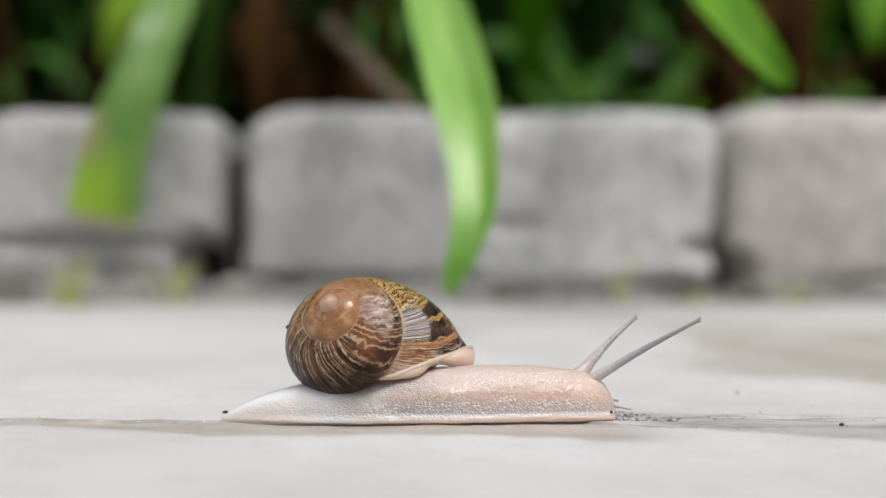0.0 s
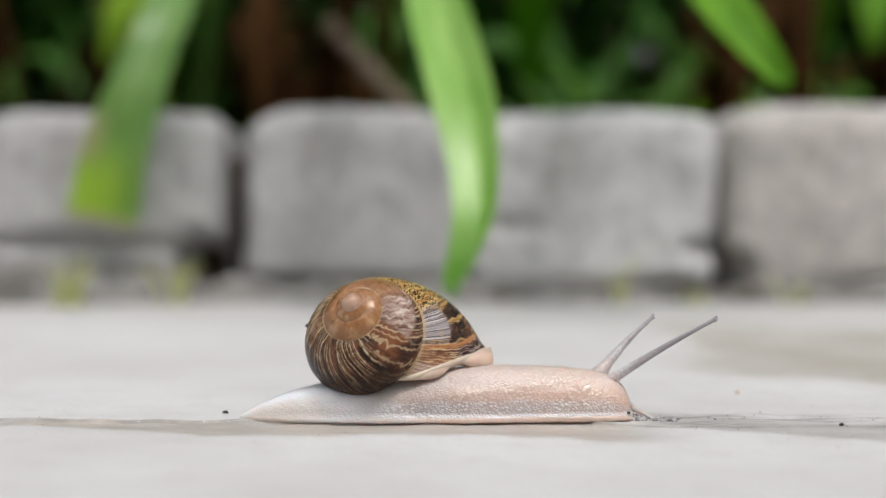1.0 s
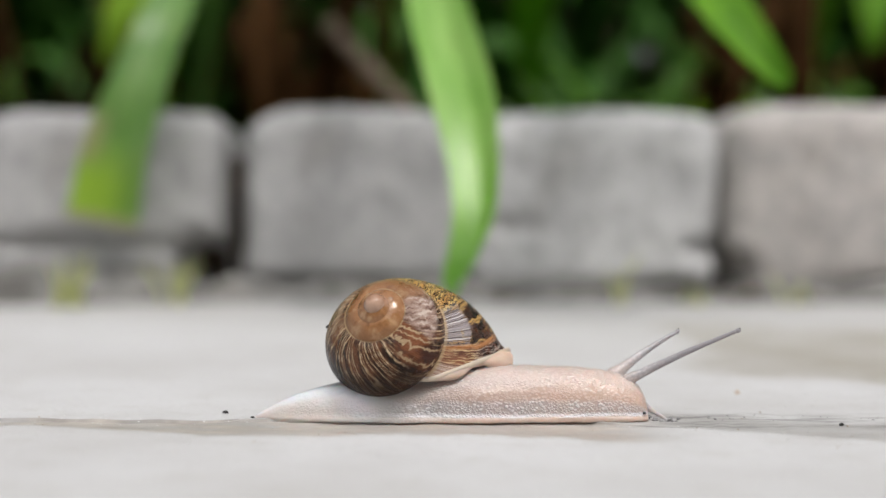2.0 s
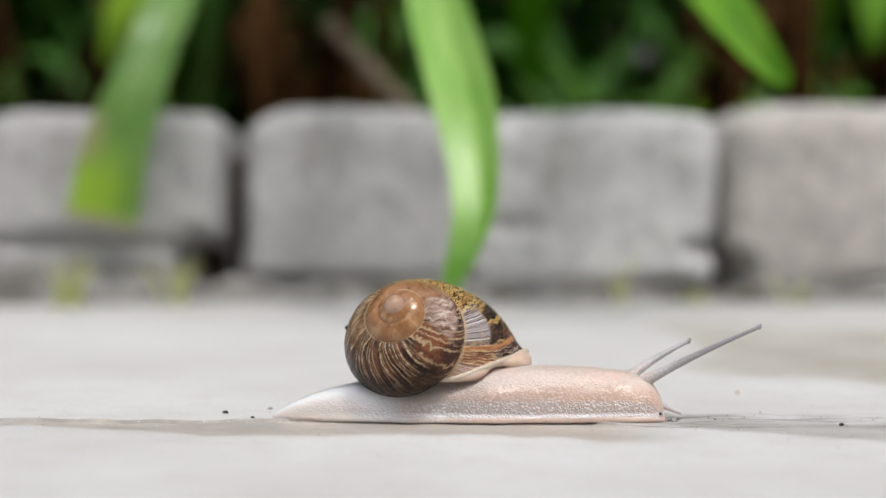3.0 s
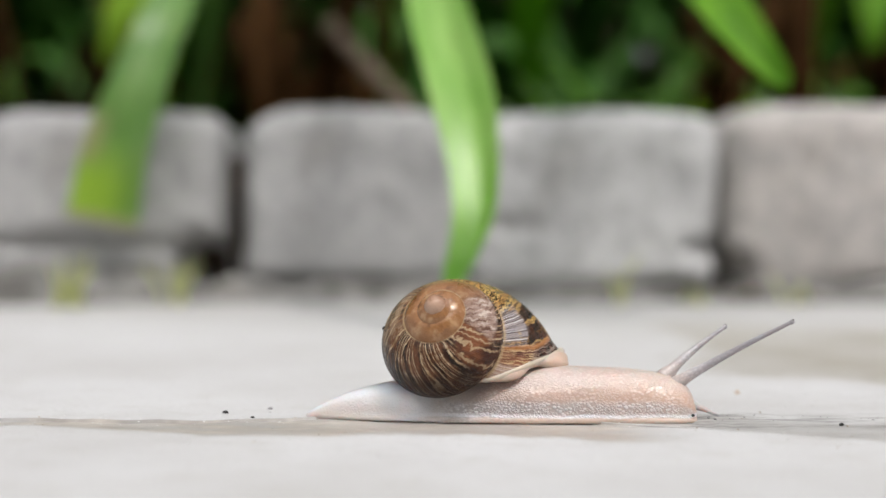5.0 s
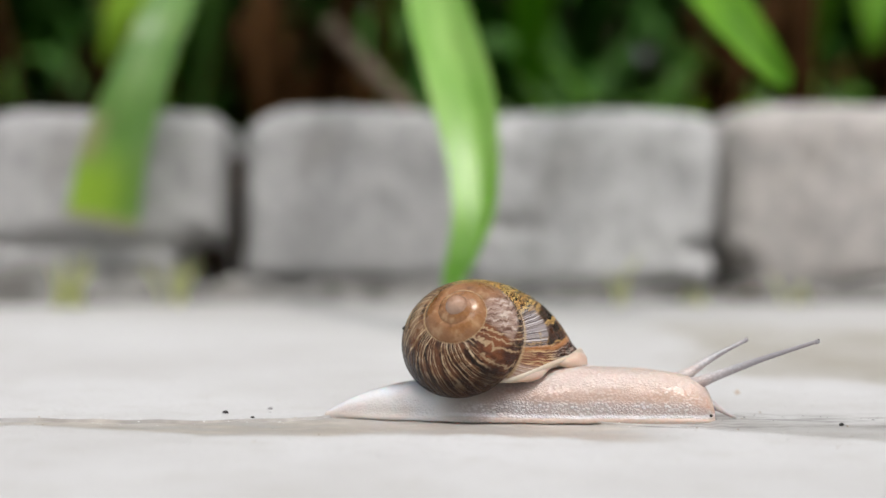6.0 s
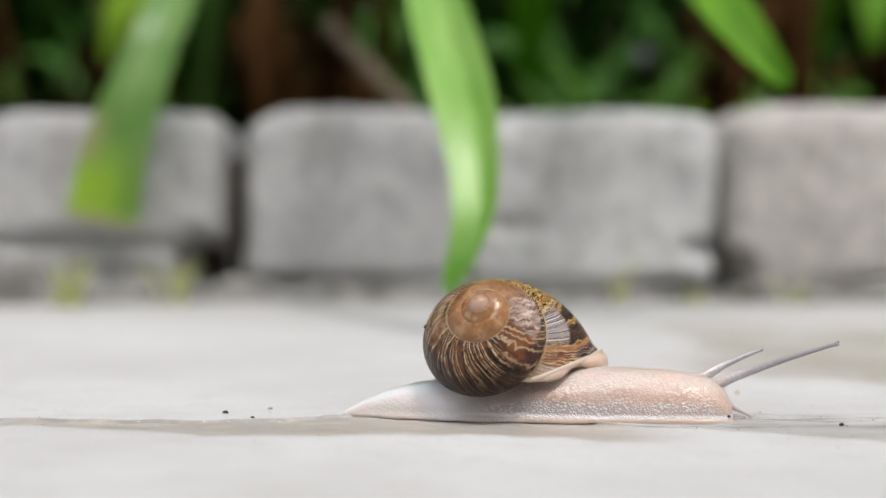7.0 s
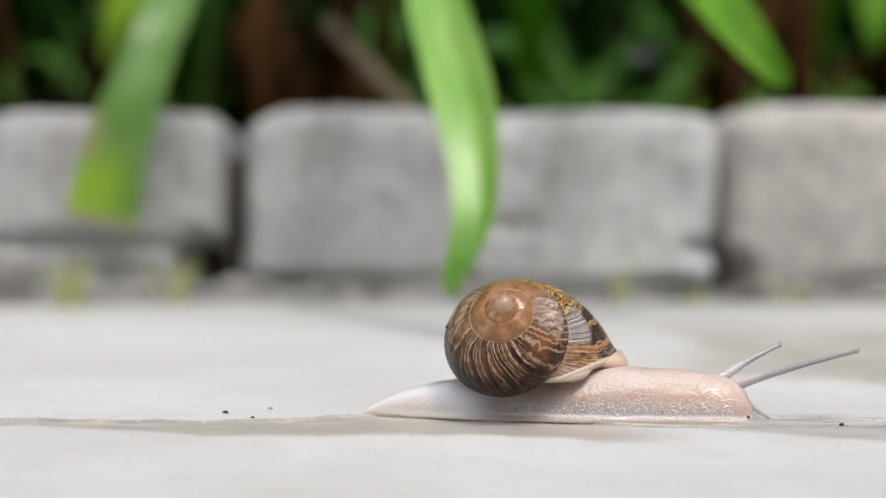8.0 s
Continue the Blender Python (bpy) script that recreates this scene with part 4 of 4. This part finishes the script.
    for i, p in enumerate(path):
        f = i / (len(path) - 1)
        tan = (path[min(i + 1, len(path) - 1)] - path[max(i - 1, 0)]).normalized()
        out = RIM_UP.cross(tan).normalized()
        r = sum(lerp(f + d, swell) for d in (-0.04, -0.02, 0, 0.02, 0.04)) / 5
        hub = p - RIM_UP * (r * 0.8) - (p - mid).normalized() * 0.0004
        for k in range(n):
            w = TURN * k / n
            d = out * math.cos(w) * r * 0.9 + RIM_UP * math.sin(w) * r
            verts.append(hub + d * (1 + 0.35 * noise.noise(hub * 260 + d * 500)))
    faces += [tuple(base + k for k in f) for f in grid_faces(len(path), n, True)]
    piece("mantle", mesh_from("mantle", verts, faces), MANTLE, shell, "soft pale mantle edge under the shell rim")
    return shell


LEN = 0.0705


def eased(s, pairs):
    """Straight runs between the pairs, with the corners rounded off."""
    reach = min(0.0022, s, (LEN - s) * 0.4)
    return sum(lerp(s + reach * k / 3, pairs) for k in range(-3, 4)) / 7


def body_size(s):
    """Top height and half width of the body, s metres from the tail."""
    top = eased(s, [(0, 0.0003), (0.0045, 0.0031), (0.009, 0.0048), (0.0145, 0.0062), (0.024, 0.0074), (0.034, 0.0086), (0.046, 0.0094), (0.058, 0.0090), (0.0635, 0.0083), (0.0670, 0.0075), (0.0690, 0.0060), (0.0701, 0.0040), (LEN, 0.0022)])
    half = eased(s, [(0, 0.0004), (0.006, 0.0024), (0.014, 0.0052), (0.024, 0.0074), (0.040, 0.0080), (0.055, 0.0072), (0.066, 0.0068), (0.069, 0.0061), (0.0702, 0.0050), (LEN, 0.0036)])
    return top, half


def body_ring(s, scale, around):
    top, half = body_size(s)
    out = []
    for j in range(around):
        a = TURN * j / around
        ca, sa = math.cos(a), math.sin(a)
        y = half * math.copysign(abs(ca) ** 0.8, ca)
        if sa >= 0:
            z = top * sa ** 0.85
            skirt = max(0.0, 1 - z / 0.0013)
            y += math.copysign(min(0.0012, half * 0.14) * skirt * skirt, ca) if abs(ca) > 1e-6 else 0
        else:
            z = -0.0016 * abs(sa) ** 0.6
        wave = 0.00016 * noise.noise(Vector((s * 260, ca * 3, sa * 3))) + 0.00007 * noise.noise(Vector((s * 1100, ca * 11, sa * 11)))
        out.append(Vector((s - 0.035, y * scale * (1 + wave * 60), (z + wave) * scale + (1 - scale) * 0.002)))
    return out


def build_body(parent):
    rows, around = 420, 120
    verts = []
    for i in range(rows):
        t = i / (rows - 1)
        verts += body_ring(LEN * (1 - (1 - t) ** 1.15) if t > 0.5 else LEN * t * (1 - 0.5 ** 1.15) / 0.5, 1.0, around)
    faces = grid_faces(rows, around, True) + [tuple(range(around))[::-1], tuple(range((rows - 1) * around, rows * around))]
    # along the body, and height as a share of its top
    share = [((v.x + 0.035) / LEN, max(0.0, v.z) / max(0.0006, body_size(v.x + 0.035)[0])) for v in verts]
    body = piece("body", mesh_from("body", verts, faces, [[share[k] for k in f] for f in faces]), SKIN, parent, "moist pinkish-grey pebbled skin, flat creeping foot")
    mouth = piece("mouth", pebble(0.0007, 2, 0.9), PELLET, body, "small dark mouth spot")
    mouth.location = (0.0344, -0.0057, 0.0010)
    return body


def build_stalk(name, length, r0, r1, parent, label, eye=True, bow=0.0):
    skin = STALK if eye else FEELER
    n = 24
    pts = [Vector((length * i / (n - 1), 0, bow * math.sin(math.pi * i / (n - 1)))) for i in range(n)]
    radii = [r1 + (r0 - r1) * (1 - i / (n - 1)) ** 1.5 + 0.45 * r0 * max(0.0, 1 - i / (n - 1) / 0.22) ** 2 for i in range(n)]
    pts[0].x -= 0.002
    ob = piece(name, mesh_from(name, *tube_data(pts, radii, 14)), skin, parent, label)
    bm = bmesh.new()
    bmesh.ops.create_uvsphere(bm, u_segments=14, v_segments=10, radius=r1 * 1.25)
    for v in bm.verts:
        v.co.x = v.co.x * 1.2 + length
    me = bpy.data.meshes.new("tip")
    bm.to_mesh(me)
    bm.free()
    me.polygons.foreach_set("use_smooth", [True] * len(me.polygons))
    tip = piece("eye" if eye else "tip", me, skin, ob)
    if eye:
        bm = bmesh.new()
        bmesh.ops.create_uvsphere(bm, u_segments=10, v_segments=8, radius=r1 * 0.65)
        for v in bm.verts:
            v.co += Vector((length + r1 * 1.0, 0, r1 * 0.5))
        me = bpy.data.meshes.new("pupil")
        bm.to_mesh(me)
        bm.free()
        piece("pupil", me, EYE_DARK, ob)
    return ob


SNAIL = tagged(new("snail"), "brown-shelled garden snail with pale pinkish body crawling over the paving", "snail")
BODY = build_body(SNAIL)
SHELL_OB = build_shell(SNAIL)
STALK_NEAR = build_stalk("eye_stalk", 0.0240, 0.00108, 0.00036, SNAIL, "long grey translucent eye stalk", True, 0.0003)
STALK_FAR = build_stalk("eye_stalk", 0.0150, 0.00118, 0.00036, SNAIL, "grey translucent eye stalk", True, 0.0004)
FEELER_NEAR = build_stalk("feeler", 0.0046, 0.00072, 0.00026, SNAIL, "short lower feeler", False)
FEELER_FAR = build_stalk("feeler", 0.0038, 0.00050, 0.00022, SNAIL, "short lower feeler", False)


# ---- crumbs and grit on the paving ----
def build_grit():
    rnd = random.Random(11)
    for i in range(110):
        t = rnd.random()
        x, y = 0.0300 + 0.0115 * t + rnd.uniform(-0.001, 0.001), 0.0022 + rnd.uniform(0.0, 0.0110) * (1 - 0.75 * t)
        ob = piece("stone_crumb", pebble(rnd.uniform(0.0005, 0.0013) * (1.2 - 0.6 * t), i, 0.75, 1.2), CRUMB if rnd.random() < 0.7 else DARK_CRUMB)
        ob.matrix_world = pose(x, y, ground_z(x, y) - 0.0001, 0, 0, rnd.uniform(0, 360))
        tagged(ob, "tiny grey crumb of loose stone on the paving", "crumb", "heap of stone crumbs")
    for i in range(40):
        x, y = 0.045 + 0.045 * rnd.random(), rnd.uniform(0.000, 0.009)
        ob = piece("stone_crumb", pebble(rnd.uniform(0.0002, 0.0005), i, 0.7, 1.0), DARK_CRUMB if rnd.random() < 0.3 else CRUMB)
        ob.matrix_world = pose(x, y, ground_z(x, y) - 0.00005, 0, 0, rnd.uniform(0, 360))
        tagged(ob, "tiny grey grain lying along the crack", "crumb", "grains along the crack")
    for x, y, size, mat, label in ((-0.0400, 0.0110, 0.0011, PELLET, "small black pellet on the paving"), (0.0696, -0.0045, 0.0009, PELLET, "small black pellet on the paving"),
                                   (-0.0325, 0.0175, 0.0010, DARK_CRUMB, "small grey pellet on the paving"), (-0.0342, 0.0035, 0.0008, PELLET, "small dark pellet on the paving"),
                                   (0.0600, 0.0440, 0.0011, GRIT, "tiny tan grain of grit on the paving")):
        ob = piece("pellet" if "pellet" in label else "grit_grain", pebble(size, size * 9000 + x * 50, 0.8), mat)
        ob.matrix_world = pose(x, y, ground_z(x, y) - 0.0001)
        tagged(ob, label, "grit")


build_grit()


def build_fine_grit():
    """Loose sand lying about on the paving, too fine to count."""
    rnd = random.Random(31)
    for name, mat, count, label in (("fine_grit", CRUMB, 70, "scattered fine grey grit on the paving"), ("fine_sand", SAND, 50, "scattered fine tan sand on the paving"), ("crack_grit", PALE_GRIT, 150, "pale grains caught along the crack in the paving")):
        verts, faces = [], []
        for i in range(count):
            x, y = rnd.uniform(-0.10, 0.11), rnd.uniform(-0.05, 0.10) if rnd.random() < 0.6 else rnd.gauss(channel(0.05), 0.012)
            if name == "crack_grit":
                x = rnd.uniform(-0.085, 0.09)
                y = channel(x) + rnd.gauss(0.0004, 0.0022)
            z = ground_z(x, y)
            r = rnd.uniform(0.00010, 0.00018 if name == "crack_grit" else 0.00028)
            base = len(verts)
            for k in range(6):
                a = math.pi * 2 * k / 6
                verts.append((x + r * math.cos(a) * rnd.uniform(0.7, 1.2), y + r * math.sin(a), z - 0.00005))
            for k in range(6):
                a = math.pi * 2 * k / 6
                verts.append((x + 0.6 * r * math.cos(a), y + 0.6 * r * math.sin(a), z + r * rnd.uniform(0.5, 1.0)))
            faces += [(base + k, base + (k + 1) % 6, base + 6 + (k + 1) % 6, base + 6 + k) for k in range(6)]
            faces.append(tuple(base + 6 + k for k in range(6)))
        tagged(piece(name, mesh_from(name, verts, faces), mat), label, "grit", kind="stuff")


build_fine_grit()


def build_litter():
    """Dead leaf scraps caught at the foot of the kerb."""
    rnd = random.Random(17)
    for x, y, z, size, turn in ((0.0205, 0.352, 0.001, 0.011, 30), (0.1235, 0.366, 0.004, 0.014, 70), (0.1180, 0.362, 0.002, 0.009, 140), (-0.0900, 0.364, 0.003, 0.011, 20), (0.1500, 0.361, 0.002, 0.008, 200)):
        ctrl = [Vector((0, 0, 0)), Vector((size * 0.4, 0.001, size * 0.25)), Vector((size, 0, size * 0.1))]
        ob = strap_leaf("dead_leaf", ctrl, size * 0.45, BROWN_LEAF, n=10, across=5, side=Vector((0, 1, 0)), twist=rnd.uniform(-0.6, 0.6))
        ob.matrix_world = pose(x, y, z, rnd.uniform(-10, 10), 0, turn)
        tagged(ob, "curled brown dead leaf scrap at the foot of the kerb", "dead leaf", "dead leaf scraps")


build_litter()


def build_sprouts():
    rnd = random.Random(3)
    for x, count, high in ((-0.143, 12, 0.022), (-0.108, 7, 0.018), (0.068, 4, 0.020), (0.138, 5, 0.013), (0.100, 4, 0.010)):
        verts, faces, uvs = [], [], []
        for i in range(count):
            a = rnd.uniform(-0.9, 0.9)
            h = high * rnd.uniform(0.5, 1.1)
            o = Vector((rnd.uniform(-0.006, 0.006), rnd.uniform(-0.003, 0.003), -0.001))
            strap_leaf_data([o, o + Vector((a * h * 0.3, -0.001, h * 0.6)), o + Vector((a * h * 0.7, -0.003, h))], 0.0017, n=7, across=3, thick=0.0003, verts=verts, faces=faces, uvs=uvs)
        ob = piece("grass_sprout", mesh_from("grass_sprout", verts, faces, uvs), GRASS)
        ob.matrix_world = pose(x, 0.338 if x < -0.12 else 0.358, 0.0)
        tagged(ob, "small yellow-green grass sprout at the foot of the kerb", "grass", "sprouts along the kerb")


build_sprouts()


# ---- what moves ----
def motions():
    MM = 0.001
    # forward creep of the whole animal
    creep = [(0, 0), (0.5, 15), (1, 31), (1.5, 45), (3, 88), (3.5, 102), (4, 116), (4.5, 130.5), (6, 178), (6.5, 194), (7, 210), (7.5, 227), (8, 245)]
    walk(SNAIL, [(t, pose(-0.0048 + p * 0.1024 * MM, 0.0070, 0.0)) for t, p in creep])
    # the foot swings into line with the channel and the head sinks a little
    pivot, rear = Matrix.Translation((0.025, 0, 0)), Matrix.Translation((-0.035, 0, 0))
    walk(BODY, [(t, pivot @ pose(0, 0, 0, 0, 0, yaw) @ pivot.inverted() @ rear @ pose(0, 0, 0, 0, dip, 0) @ rear.inverted()) for t, dip, yaw in ((0, 0, 5), (1.5, 0.1, 3.2), (3, 0.2, 1.8), (4.5, 0.35, 0.4), (6, 0.45, -1), (8, 0.6, -4))])

    # the shell slides forward on the foot and turns with it
    slide = [(0, 0, 0, 0, 0), (0.5, 2.5, 0.5, 0.55, -1.5), (1, 3.5, 1.0, 1.1, 0), (1.5, 7.5, 1.7, 1.1, -1), (3, 16, 2.8, 1.1, -3), (3.5, 18, 2.6, 0.9, -3.5), (4, 20.5, 3.2, 0.9, -3.5), (4.5, 22, 3.7, 0.9, -3.5),
             (6, 27, 4.6, 1.1, -4), (6.5, 27.5, 4.8, 1.3, -3.5), (7, 32.5, 5.0, 1.7, -2.5), (7.5, 33, 5.7, 1.85, -2), (8, 35, 6.4, 2.2, -3)]
    apex = Vector((-0.0161, -0.0130, 0.0208))
    centre = Vector((-0.010, 0.000, 0.014))
    TIP = pose(-0.0002, 0, -0.0002, -4.5, 0, 4)
    rows = []
    for t, dx, yaw, roll, dz in slide:
        m = Matrix.Translation(centre + Vector((dx, 0, dz)) * 0.1024 * MM) @ pose(0, 0, 0, 0, roll, yaw) @ TIP @ Matrix.Translation(apex - centre)
        rows.append((t, m))
    walk(SHELL_OB, rows)

    # eye stalks: root, direction and how far they are drawn in
    def aim(root, tip, length):
        d = Vector(tip) - Vector(root)
        start = Vector(tip) - d.normalized() * length
        return Matrix.Translation(start) @ d.to_track_quat("X", "Z").to_matrix().to_4x4()
    near = [(0, 50.2, 17.5), (0.5, 50.4, 16.9), (1, 50, 17.7), (1.5, 51.1, 15.6), (2.8, 51.9, 15.9), (3, 52, 16.3), (3.5, 51.9, 17.1), (4, 52.2, 16.3), (4.5, 51.6, 17.5), (4.7, 51.5, 18), (5.8, 53.2, 13.3), (6, 53.1, 13.7), (6.5, 53.2, 13.3), (7, 53.3, 13.3), (7.5, 53, 13), (8, 53.3, 12)]
    walk(STALK_NEAR, [(t, aim((0.0318, -0.0016, 0.0066 - 0.0012 * t / 8), (x * MM, -0.006, z * MM + 0.0002), 0.0240)) for t, x, z in near])
    far = [(0, 40.3, 17.1), (0.5, 39.3, 16.9), (1, 40.4, 17.3), (1.5, 42.4, 16), (2.8, 40.8, 13), (3, 41.2, 12.8), (3.5, 42.3, 13.1), (4, 44, 12.7), (4.5, 43, 14.3), (4.7, 42.1, 15.7), (5.8, 42.1, 13.5), (6, 42.6, 13), (6.5, 42.4, 11.8), (7, 42.2, 11.3), (7.5, 41.1, 12), (8, 42, 12.1)]
    walk(STALK_FAR, [(t, aim((0.0299, 0.0022, 0.0072 - 0.0012 * t / 8), (x * MM, 0.006, z * MM + 0.0002), 0.0150)) for t, x, z in far])
    low = [(0, 38.3, 1.4), (0.5, 38.3, 0.7), (1, 39.2, -0.3), (1.5, 39.4, -0.9), (2.8, 38.1, 0.5), (3.5, 39, 0.7), (4, 39.1, 0.6), (4.5, 39.1, 0.6), (5.8, 39.2, -0.3), (6.5, 38.6, 0.2), (7, 38.6, 0.1), (8, 38.1, -0.1)]
    walk(FEELER_NEAR, [(t, aim((0.0345, -0.0030, 0.0024), (x * MM, -0.0032, z * MM + 0.0002), 0.0046)) for t, x, z in low])
    walk(FEELER_FAR, [(t, aim((0.0340, 0.002, 0.0030), ((x - 1.6) * MM, 0.0040, (z + 0.9) * MM), 0.0036)) for t, x, z in low])
    # a breath of air in the drooping leaf tip
    home = DROOPING.matrix_basis.copy()
    walk(DROOPING, [(t, home @ pose(0, 0, 0, 0, 0, a)) for t, a in ((0, 0), (1.0, -0.02), (1.5, -0.06), (3, -0.08), (3.5, -0.10), (4.5, -0.10), (6.0, -0.05), (7, -0.05), (8, -0.12))])


motions()
